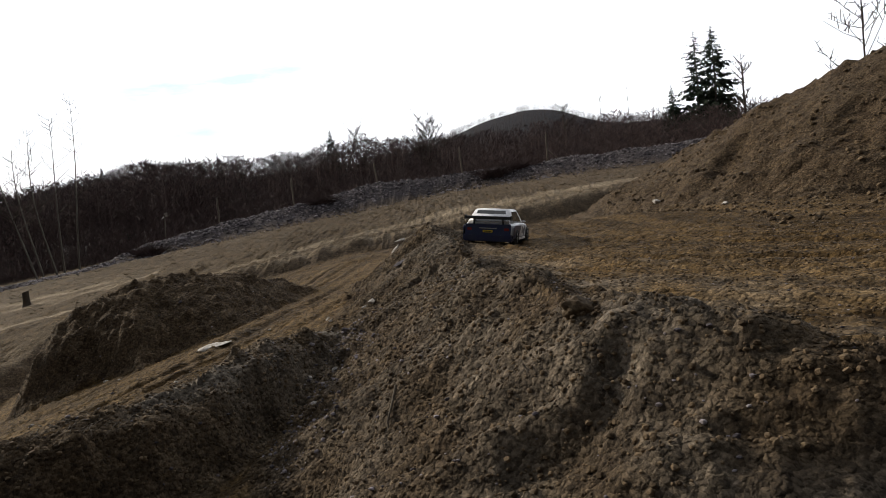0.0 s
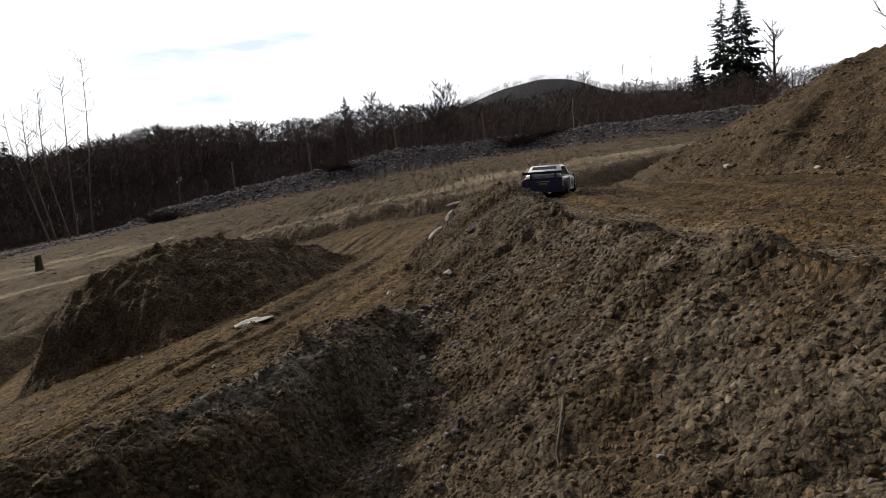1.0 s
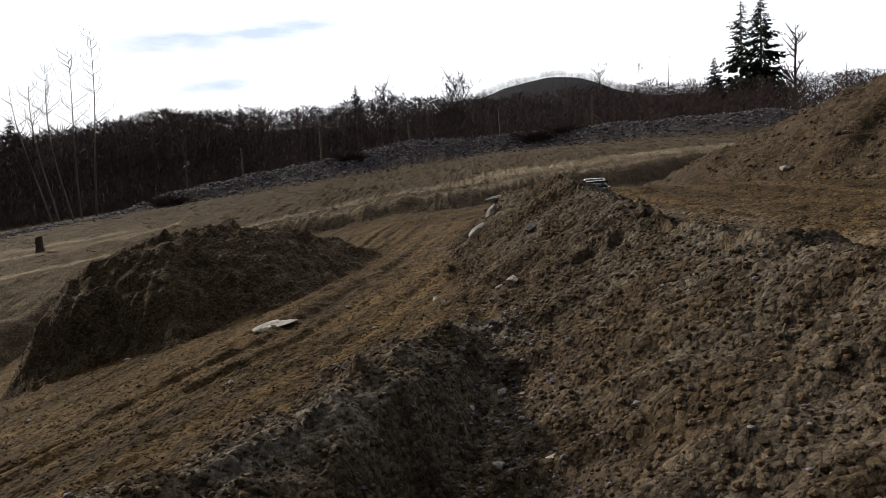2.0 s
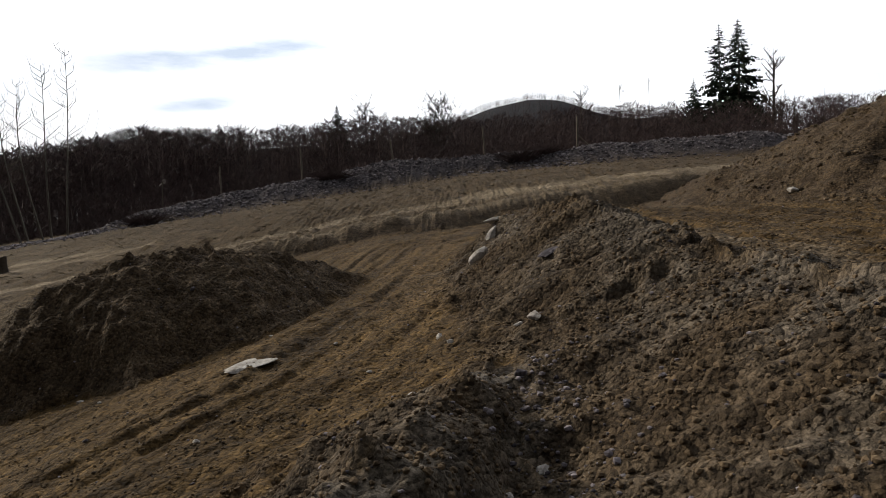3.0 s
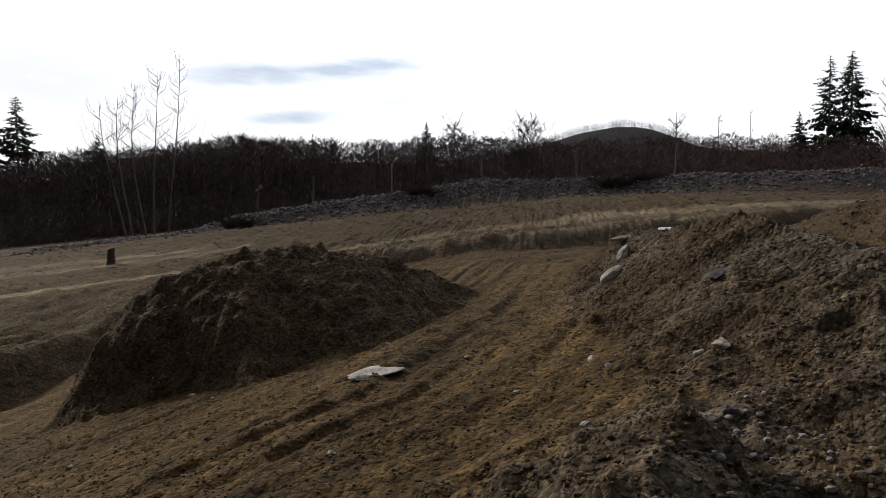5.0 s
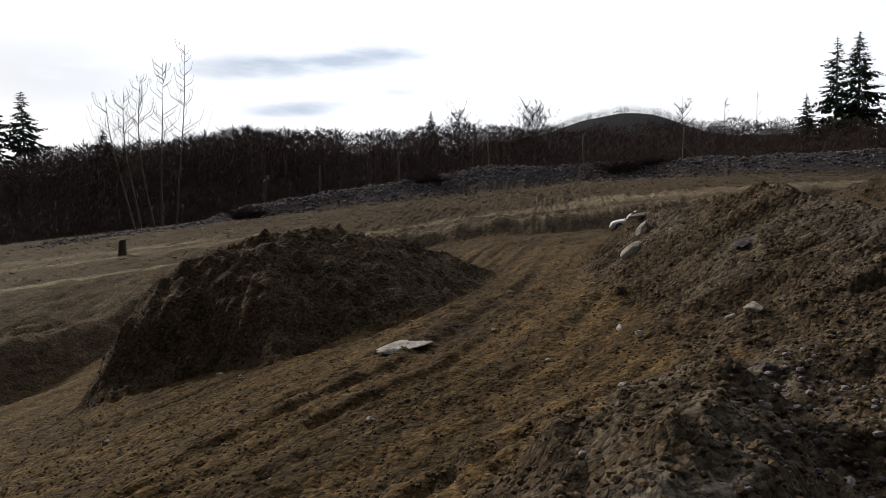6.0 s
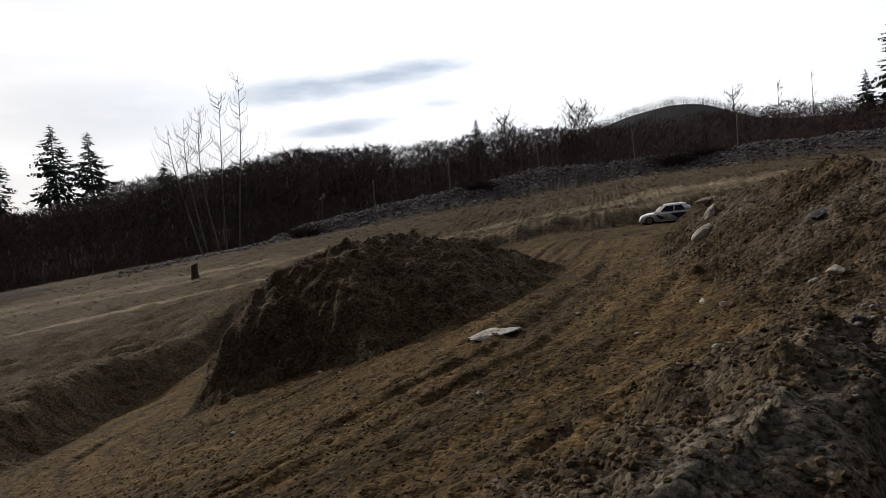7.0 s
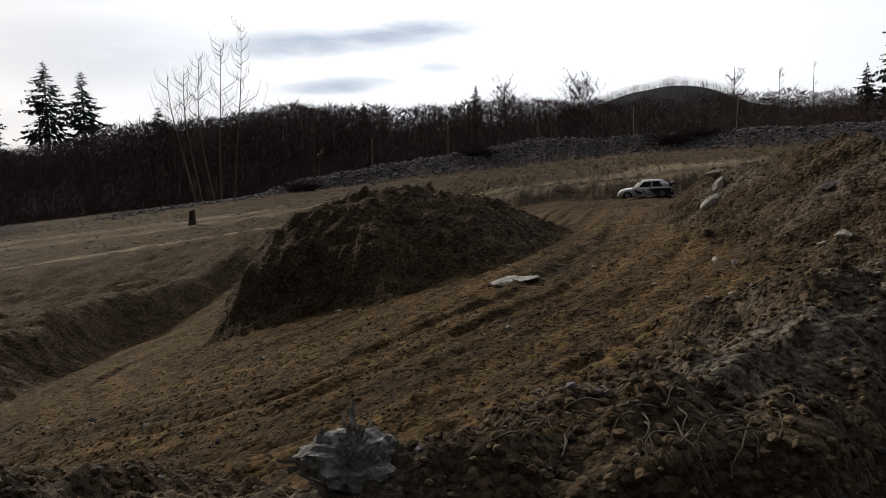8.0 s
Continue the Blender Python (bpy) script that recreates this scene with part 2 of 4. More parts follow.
# crest of the island mound: x, y, z, breadth of its top, slope below the brow
MOUND = [(-3.74, 6.42, 0.75, 0.48, 3.0), (-3.43, 6.6, 0.86, 0.85, 1.6), (-2.95, 6.95, 0.92, 1.08, 1.1), (-2.5, 7.35, 0.80, 0.6, 0.7), (-2.15, 7.9, 0.60, 0.3, 0.5)]
PILE = [(2.9, 13.0, 1.25, 0.6, 0.5), (3.5, 11.2, 1.8, 0.6, 0.55), (4.5, 9.8, 2.5, 0.6, 0.6), (5.8, 8.8, 3.1, 0.6, 0.65), (9.0, 8.2, 3.5, 0.6, 0.6)]
BERM = [(-30, 12, -1.6, 0.5, 0.5), (-22, 19, -1.1, 0.5, 0.5), (-17.5, 22.5, -0.36, 0.5, 0.5), (-14.8, 24.4, 0.0, 0.5, 0.5), (-12.7, 25.5, 0.62, 0.5, 0.5), (-9.5, 26.8, 1.38, 0.5, 0.45), (-6.8, 27.6, 1.82, 0.5, 0.5),
        (-5.0, 27.9, 2.05, 0.5, 0.5), (-3, 28.1, 2.4, 0.5, 0.5), (1.35, 28, 2.55, 0.5, 0.5), (4, 27.6, 2.82, 0.5, 0.5), (7.2, 26.7, 2.95, 0.5, 0.5), (13, 26, 3.05, 0.5, 0.5), (24, 26, 3.4, 0.5, 0.5)]
BANK = [(14, 20), (8, 16.5), (3.5, 14.2), (-0.5, 13.0), (-2.6, 11.6), (-4.5, 10.4), (-6.1, 9.3), (-6.4, 7.7), (-6.0, 5.7), (-5.6, 4.2), (-6.0, 3.0), (-9.0, 1.5)]


def field(x, y):
    """The open ground beyond the track, tilted up to the right and away."""
    side = 0.209 - 0.085 * fade(8, 24, y)
    xs = np.where(x < 0, np.maximum(x, -34), 0.55 * 8.0 * np.tanh(x / 8.0))
    return 0.647 + side * xs + 0.0527 * np.minimum(y, 15) + 0.03 * np.clip(y - 15, 0, 45)


def lane(x, y):
    xs = np.where(x < 0, np.maximum(x, -12), 0.5 * np.tanh(x / 0.5))
    near = 0.647 + 0.209 * xs - 0.1 * np.maximum(-2.2 - np.maximum(x, -7), 0) + 0.0527 * np.minimum(y, 5.6) - 0.012 * np.maximum(y - 5.6, 0)
    level = 0.76 + 0.06 * np.maximum(x, -2) + 0.17 * np.minimum(x + 2, 0)
    return near + (level - near) * fade(7.5, 11.0, y)


def land(x, y):
    """Heights of the bare ground, and how much each place is driven track, gravel and sandy strip."""
    low = lane(x, y)
    d, _, side = along(x, y, [(p[0], p[1], 0) for p in BANK])
    out = np.where(side < 0, d, -d)
    out = out + 0.12 * noise2(x * 0.9, y * 0.9, 3)
    up = fade(-0.15, 0.55, out)
    hi = field(x, y) - 0.3 * np.exp(-(np.maximum(out, 0) / 4.5) ** 2) * fade(8, 11, y)
    hi = soft_max(hi, low + 0.24 * fade(7, 10, y), 0.1)
    z = low * (1 - up) + hi * up
    # the raised lane beside the ridge, a plateau that runs down behind it
    d, v, side = along(x, y, RIDGE)
    wob = 0.05 * noise2(x * 2.1, y * 2.1, 5) + 0.025 * noise2(x * 5.5, y * 5.5, 6)
    d = np.maximum(d + wob * fade(0.0, 0.3, d), 0)
    right = side < 0
    plat = 1.08 + 0.012 * (y - 3) + 0.03 * np.maximum(x - 1.0, 0)
    plat = plat + (z - plat) * fade(7.2, 11.6, y + 0.2 * x)
    on = fade(-0.3, 0.25, np.where(right, d, -d)) * (1 - fade(11.0, 12.0, y))
    z = z + np.maximum(plat - z, 0) * on
    left_fall = v[0] - v[1] * d
    right_fall = np.maximum(v[0] - v[2] * d, -9)
    z = soft_max(np.where(right, right_fall, left_fall), z, 0.1)
    # the pit in the foreground, between ridge and spur
    ds, vs, ss = along(x, y, SPUR)
    ds = np.maximum(ds + (0.04 * noise2(x * 3, y * 3, 8) + 0.03 * noise2(x * 9, y * 9, 9)) * fade(0, 0.2, ds), 0)
    pitside = ss > 0
    inpit = pitside & (y < 4.4) & (x < 1.2) & ~right
    floor_ = 0.36 + 0.34 * fade(2.2, 4.25, y)
    bowl = soft_max(np.where(right, right_fall, left_fall), floor_ + 0 * x, 0.12)
    bowl = soft_max(bowl, vs[0] - 0.35 * ds - vs[2] * np.maximum(ds - 0.13, 0), 0.08)
    bowl = soft_max(bowl, np.where(y > 4.0, z - 0.5 * (4.4 - y), -9), 0.05)
    z = np.where(inpit, bowl, soft_max(z, vs[0] - vs[1] * ds, 0.08))
    # the island mound
    d, v, side = along(x, y, MOUND)
    d = np.maximum(d + (0.06 * noise2(x * 2.4, y * 2.4, 11) + 0.03 * noise2(x * 6, y * 6, 12)) * fade(0, 0.25, d), 0)
    brow = v[1] * np.where(side > 0, 0.5, 1.0)
    past = 0.12 * np.logaddexp(0, (d - brow) / 0.12)
    z = soft_max(v[0] + 0.04 - 0.28 * d - v[2] * past, z, 0.2)
    # the tall heap
    d, v, side = along(x, y, PILE)
    d = np.maximum(d + (0.2 * noise2(x * 0.8, y * 0.8, 13) + 0.08 * noise2(x * 2.5, y * 2.5, 14)) * fade(0, 1, d), 0)
    heap = v[0] - np.where(side > 0, v[1], v[2]) * d + 0.05 * noise2(x * 1.7, y * 1.7, 15)
    z = soft_max(heap, z, 0.15)
    # the gravel berm
    d, v, side = along(x, y, BERM)
    wob = 0.24 * noise2(x * 0.42, y * 0.42, 17) + 0.12 * noise2(x * 1.1, y * 1.1, 18)
    berm = v[0] + wob * 0.8 - 0.5 * np.maximum(d + wob * 0.5, 0)
    gravel = fade(-0.1, 0.3, berm - z)
    z = soft_max(berm, z, 0.15)
    return z, gravel, up, out



# ---- ground ----


def graded(lo, a, b, hi, step, grow):
    """Grid lines: even between a and b, wider and wider beyond."""
    mid = list(np.arange(a, b, step))
    up, s, v = [], step, b
    while v < hi:
        up.append(v)
        s *= grow
        v += s
    dn, s, v = [], step, a - step
    while v > lo:
        dn.append(v)
        s *= grow
        v -= s
    return np.array(sorted(dn) + mid + up + [hi])


def hills(x, y):
    """Wooded slopes behind the field, far off."""
    far = np.hypot(x, y)
    az = np.degrees(np.arctan2(x, y))
    top = 14.6 + 8.6 * np.exp(-((az - 7.9) / np.where(az < 7.9, 6.8, 4.8)) ** 2) - 11.0 * fade(17, 27, az) - 9.0 * (1 - fade(-40, -31, az)) + 0.8 * noise2(az * 0.35, far * 0.01, 21)
    return top * fade(85, 210, far) * fade(-30, 40, y)


# where wheels run: the lower lane round the mound, the upper one beside the ridge
WAY_LOW = [(1.0, 11.9, 0), (-0.4, 11.7, 0), (-1.3, 9.8, 0), (-1.55, 7.8, 0), (-1.75, 6.3, 0), (-2.2, 5.0, 0), (-3.0, 4.2, 0), (-4.2, 4.2, 0), (-5.1, 5.2, 0), (-5.4, 6.8, 0), (-5.0, 8.6, 0)]
WAY_HIGH = [(5.0, 1.5, 0), (2.6, 2.6, 0), (1.3, 3.8, 0), (0.7, 5.2, 0), (0.55, 7.0, 0), (0.7, 9.0, 0), (1.0, 11.0, 0)]


HOLLOWS = [(-0.335, 4.32, 0.06, 0.10), (-0.02, 4.38, 0.07, 0.09), (-0.2, 4.28, 0.04, 0.06), (0.34, 1.7, 0.07, 0.08)]


def relief(x, y, z, packed, wild):
    """Clods, slumps and wheel marks on the bare ground."""
    d = 0.035 * noise2(x * 3.1, y * 3.1, 31) + 0.024 * noise2(x * 8.3, y * 8.3, 32)
    rough = 0.018 * noise2(x * 17, y * 17, 33) + 0.014 * noise2(x * 33, y * 33, 34)
    lump = np.maximum(noise2(x * 11, y * 11, 35) - 0.2, 0) * 0.055 - np.maximum(noise2(x * 6, y * 6, 37) - 0.45, 0) * 0.08
    ua, _, sa = along(x, y, WAY_LOW)
    ub, _, sb = along(x, y, WAY_HIGH)
    u = np.where(ua < ub, ua * sa, ub * sb + 7.0)
    v = (x * 0.4 + y) * 0.8
    rut = 0.020 * noise2(u * 7.0 + 0.5 * noise2(u * 2, v * 2, 39), v * 0.5, 36) + 0.016 * noise2(u * 19.0, v, 38) - 0.012 * np.exp(-((np.abs(u) - 0.33) / 0.07) ** 2) - 0.012 * np.exp(-((np.abs(u - 7) - 0.3) / 0.08) ** 2)
    # slides run down the ridge flank; hollows where clods broke out
    flank = fade(-1.4, -0.9, x) * (1 - fade(1.6, 2.4, x)) * fade(0.8, 1.2, y) * (1 - fade(7.5, 9, y)) * (1 - packed)
    slide = 0.046 * noise2(y * 6.5 + x * 2.2, x * 1.7 - y * 0.4, 61) + 0.03 * noise2(y * 15 + x * 5, x * 3.2, 62) + 0.02 * noise2(y * 33 + x * 11, x * 6, 63)
    d, lump = d * (1 - 0.6 * flank) + slide * flank, lump * (1 - 0.75 * flank)
    for hx, hy, hr, hd in HOLLOWS:
        lump = lump - hd * np.exp(-(((x - hx) / hr) ** 2 + ((y - hy) / (hr * 0.8)) ** 2) ** 2)
    return d * (1 - 0.8 * packed) * wild + rough * (1 - 0.6 * packed) * (1 - 0.45 * flank) + lump * (1 - 0.85 * packed) + rut * packed


XS = graded(-700, -4.8, 2.2, 700, 0.017, 1.045)
YS = graded(-300, 1.3, 7.2, 900, 0.017, 1.028)
gx, gy = np.meshgrid(XS, YS)
gz, gravel, up, off = land(gx, gy)
sx = np.gradient(gz, axis=1) / np.gradient(gx, axis=1)
sy = np.gradient(gz, axis=0) / np.gradient(gy, axis=0)
steep = np.hypot(sx - 0.2 * (gx < 0), sy - 0.05)
flat = 1 - fade(0.12, 0.34, steep)
packed = flat * (1 - up) * fade(-1, 1.2, gy)
main_d, _, _ = along(gx, gy, [(9, 18.5, 0), (4, 16.4, 0), (0.5, 15.4, 0), (-2.2, 15.0, 0), (-4.5, 14.4, 0), (-7, 13.4, 0), (-10.5, 13.0, 0), (-20, 13.0, 0), (-40, 12.0, 0)])
thin_d, _, side_d = along(gx, gy, [(-40, 19.5, 0), (-16, 18.2, 0), (-12, 17.6, 0), (-9.2, 17.4, 0)])
waver = 0.35 * noise2(gx * 0.6, gy * 0.6, 41)
strip = np.exp(-((main_d + waver) / 0.75) ** 4) + np.exp(-((thin_d * side_d) / 0.28) ** 2) + np.exp(-((thin_d * side_d + 1.1) / 0.25) ** 2)
edge = np.exp(-((off - 0.55) / 0.3) ** 2) * fade(8, 11, gy) * 0.6
streaks = 0.72 + 0.28 * noise2(gx * 0.7, gy * 5.0, 44) + 0.2 * noise2(gx * 2.5, gy * 2.5, 42)
sandy = np.clip((strip + edge) * streaks, 0, 1) * (1 - gravel) * up
turf = up * fade(0.3, 1.2, off)
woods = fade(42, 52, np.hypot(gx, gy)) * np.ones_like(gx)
near = 1 - fade(14, 45, np.hypot(gx, gy))
la, _, ls = along(gx, gy, WAY_LOW)
lb, _, lt = along(gx, gy, WAY_HIGH)
lu = np.where(la < lb, la * ls, lb * lt + 7.0)
lv = (gx * 0.4 + gy) * 0.8
streak = np.clip(0.5 + 0.45 * noise2(lu * 6.0 + 0.6 * noise2(lu * 2, lv * 2, 45), lv * 0.45, 46) + 0.35 * noise2(lu * 17.0, lv * 1.1, 47), 0, 1)
gz = gz + relief(gx, gy, gz, packed, 1.0) * near + gravel * near * 0.06 * noise2(gx * 6, gy * 6, 43) + hills(gx, gy)
bare = gz.copy()
ny, nx = gx.shape
idx = np.arange(nx * ny).reshape(ny, nx)
quads = np.stack([idx[:-1, :-1], idx[:-1, 1:], idx[1:, 1:], idx[1:, :-1]], -1).reshape(-1, 4)
me = bpy.data.meshes.new("ground")
me.vertices.add(nx * ny)
me.vertices.foreach_set("co", np.stack([gx, gy, gz], -1).astype(np.float32).ravel())
me.loops.add(quads.size)
me.loops.foreach_set("vertex_index", quads.astype(np.int32).ravel())
me.polygons.add(len(quads))
me.polygons.foreach_set("loop_start", (np.arange(len(quads)) * 4).astype(np.int32))
me.update(calc_edges=True)
me.polygons.foreach_set("use_smooth", np.ones(len(quads), bool))
# dry grey crests; the wide bands also paint lit flanks and lip paler
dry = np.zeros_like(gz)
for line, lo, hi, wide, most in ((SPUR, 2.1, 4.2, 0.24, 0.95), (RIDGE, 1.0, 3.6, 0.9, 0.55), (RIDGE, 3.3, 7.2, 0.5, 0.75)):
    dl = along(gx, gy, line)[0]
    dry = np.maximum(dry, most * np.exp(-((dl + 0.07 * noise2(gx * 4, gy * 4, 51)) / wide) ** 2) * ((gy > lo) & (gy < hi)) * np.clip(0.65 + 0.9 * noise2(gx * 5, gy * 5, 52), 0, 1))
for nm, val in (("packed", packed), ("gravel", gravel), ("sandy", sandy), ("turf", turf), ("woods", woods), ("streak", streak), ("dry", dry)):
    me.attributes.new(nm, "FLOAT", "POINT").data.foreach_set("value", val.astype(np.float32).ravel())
me.materials.append(SOIL)
ground = tagged(new("ground", me), "bare brown soil of a dirt track with banks, heaps and a turfed field", "ground", kind="structure")


def height(x, y):
    """Height of the finished ground at one place."""
    i = min(max(int(np.searchsorted(XS, x)) - 1, 0), nx - 2)
    j = min(max(int(np.searchsorted(YS, y)) - 1, 0), ny - 2)
    u, v = (x - XS[i]) / (XS[i + 1] - XS[i]), (y - YS[j]) / (YS[j + 1] - YS[j])
    return float((bare[j, i] * (1 - u) + bare[j, i + 1] * u) * (1 - v) + (bare[j + 1, i] * (1 - u) + bare[j + 1, i + 1] * u) * v)


def mesh_object(name, verts, faces, mat, parent=None, smooth=False, label=""):
    m = bpy.data.meshes.new(name)
    m.from_pydata(verts, [], faces)
    m.update()
    if smooth:
        m.polygons.foreach_set("use_smooth", np.ones(len(m.polygons), bool))
    m.materials.append(mat)
    ob = new(name, m)
    if parent:
        ob.parent = parent
    return tagged(ob, label)


def part(name, bm, mat, parent, label="", smooth=False):
    m = bpy.data.meshes.new(name)
    bm.normal_update()
    bm.to_mesh(m)
    bm.free()
    if smooth:
        m.polygons.foreach_set("use_smooth", np.ones(len(m.polygons), bool))
    m.materials.append(mat)
    ob = new(name, m)
    ob.parent = parent
    return tagged(ob, label)


def empty(name, m, label, category, group=""):
    ob = new(name)
    ob.matrix_basis = m
    return tagged(ob, label, category, group)


class Heap:
    """Gathers rods and blobs for one joined mesh."""

    def __init__(self):
        self.v, self.f = [], []

    def rod(self, pts, radii, n=5):
        """A tapered rod along points."""
        base = len(self.v)
        pts = [Vector(p) for p in pts]
        for k, p in enumerate(pts):
            way = (pts[min(k + 1, len(pts) - 1)] - pts[max(k - 1, 0)]).normalized()
            s = way.cross(Vector((0.31, 0.95, 0.11))).normalized()
            t = way.cross(s)
            for q in range(n):
                w = 2 * math.pi * q / n
                self.v.append(tuple(p + (s * math.cos(w) + t * math.sin(w)) * radii[k]))
        for k in range(len(pts) - 1):
            for q in range(n):
                a, b = base + k * n + q, base + k * n + (q + 1) % n
                self.f.append((a, b, b + n, a + n))

    def blade(self, p, q, w):
        """A thin three-sided spike."""
        p, q = Vector(p), Vector(q)
        way = (q - p).normalized()
        s = way.cross(Vector((0.2, 0.3, 0.93))).normalized() * w
        t = way.cross(s)
        b = len(self.v)
        self.v += [tuple(p + s), tuple(p - s * 0.5 + t * 0.87), tuple(p - s * 0.5 - t * 0.87), tuple(q)]
        self.f += [(b, b + 1, b + 3), (b + 1, b + 2, b + 3), (b + 2, b, b + 3)]

    def leaf(self, p, a, b):
        """A small kite of foliage spanned by two arrows."""
        k = len(self.v)
        p, a, b = Vector(p), Vector(a), Vector(b)
        self.v += [tuple(p), tuple(p + a * 0.5 + b), tuple(p + a), tuple(p + a * 0.5 - b)]
        self.f += [(k, k + 1, k + 2, k + 3)]

    def blob(self, p, r, rng, sq=(1, 1, 1)):
        """An uneven lump of twenty faces."""
        b = len(self.v)
        turn = Euler((rng.uniform(0, 6), rng.uniform(0, 6), rng.uniform(0, 6))).to_matrix()
        for c in ICO_V:
            w = turn @ (c * (r * rng.uniform(0.72, 1.2)))
            self.v.append((p[0] + w.x * sq[0], p[1] + w.y * sq[1], p[2] + w.z * sq[2]))
        self.f += [tuple(b + i for i in f) for f in ICO_F]

    def made(self, name, mat, parent=None, smooth=False, label=""):
        return mesh_object(name, self.v, self.f, mat, parent, smooth, label)


_bm = bmesh.new()
bmesh.ops.create_icosphere(_bm, subdivisions=1, radius=1)
ICO_V, ICO_F = [v.co.copy() for v in _bm.verts], [tuple(v.index for v in f.verts) for f in _bm.faces]
_bm.free()


# ---- woods ----


SKYLINE = [(-60, 1.1), (-45, 1.2), (-42, 1.9), (-39.5, 3.0), (-36, 3.5), (-34, 3.5), (-31.8, 3.9), (-28.5, 4.5), (-25.5, 5.2), (-22, 5.2), (-18, 5.3), (-14, 5.3), (-11.5, 5.5), (-9.9, 5.8), (-7, 6.2), (-5, 6.2),
           (-2, 5.8), (4, 5.8), (12, 6.3), (18, 6.2), (25, 6.0), (44, 5.7)]


def tree_top(az):
    """Degrees above the horizon that the woods reach, by bearing."""
    return float(np.interp(az, [p[0] for p in SKYLINE], [p[1] for p in SKYLINE])) + 0.12 * math.sin(az * 1.7) + 0.1 * math.sin(az * 4.1 + 1)


def bare_tree(h, p, hgt, rng, twigs=40, spread=0.24):
    """A leafless tree far off: stem, and a rounded crown of short forked twigs."""
    x, y, z = p
    lx, ly = rng.uniform(-0.05, 0.05) * hgt, rng.uniform(-0.05, 0.05) * hgt
    h.rod([p, (x + lx, y + ly, z + hgt * 0.8)], [hgt * 0.010, hgt * 0.003], 3)
    for k in range(twigs):
        w, r = rng.uniform(0, 6.28), rng.random() ** 0.5
        t = rng.uniform(-1, 1)
        wide = spread * hgt * r * math.sqrt(1 - t * t)
        b = Vector((x + lx * 0.7 + math.cos(w) * wide, y + ly * 0.7 + math.sin(w) * wide, z + hgt * (0.60 + 0.34 * t)))
        ln = hgt * rng.uniform(0.05, 0.13)
        h.blade(b, b + Vector((math.cos(w) * 0.7 + rng.uniform(-0.6, 0.6), math.sin(w) * 0.7 + rng.uniform(-0.6, 0.6), rng.uniform(0.1, 1.1))) * ln, hgt * rng.uniform(0.0026, 0.0064))


def bearing(az, far, eye=(-1.26, 2.17)):
    return eye[0] + far * math.sin(radians(az)), eye[1] + far * math.cos(radians(az))


rng = random.Random(4)
h = Heap()
for k in range(2300):
    az = rng.uniform(-60, 44)
    far = 40 + 44 * rng.random() ** 1.2
    x, y = bearing(az, far)
    z = height(x, y)
    top = 1.31 + far * math.tan(radians(tree_top(az))) * (1.03 - 0.45 * rng.random() ** 1.6)
    bare_tree(h, (x, y, z - 0.1), max(top - z, 1.8) * 1.04, rng, 100, rng.uniform(0.2, 0.34))
tagged(h.made("woodland", TWIG), "dense dark leafless woodland edge behind the field", "woodland", kind="stuff")

h = Heap()
for k in range(2600):
    az = rng.uniform(-60, 44)
    far = rng.uniform(33, 44)
    x, y = bearing(az, far)
    z = height(x, y)
    tall = rng.uniform(0.8, 2.6)
    for q in range(24):
        b = Vector((x + rng.gauss(0, 0.7), y + rng.gauss(0, 0.7), z + tall * rng.random() ** 1.3 * 0.85))
        h.blade(b, b + Vector((rng.uniform(-0.6, 0.6), rng.uniform(-0.6, 0.6), rng.uniform(0.1, 0.7))) * rng.uniform(0.3, 0.8), rng.uniform(0.009, 0.02))
tagged(h.made("undergrowth", TWIG), "reddish brown leafless undergrowth along the woodland edge", "undergrowth", kind="stuff")

# thin fringe of trees along the far hilltop
h = Heap()
for k in range(620):
    az = rng.uniform(-3, 22) if k < 520 else rng.uniform(-60, 40)
    far = rng.uniform(196, 216)
    x, y = bearing(az, far, (0, 0))
    bare_tree(h, (x, y, height(x, y) - 0.3), rng.uniform(2.0, 3.8), rng, 40, 0.36)
for k in range(1500):
    az, far = rng.uniform(-6, 26), 120 + 85 * rng.random() ** 0.6
    x, y = bearing(az, far, (0, 0))
    bare_tree(h, (x, y, height(x, y) - 0.3), rng.uniform(1.8, 3.4), rng, 26, 0.45)
tagged(h.made("hilltop_trees", TWIG), "bare grey trees over the slope of a distant hill", "trees", kind="stuff")


# ---- single trees ----


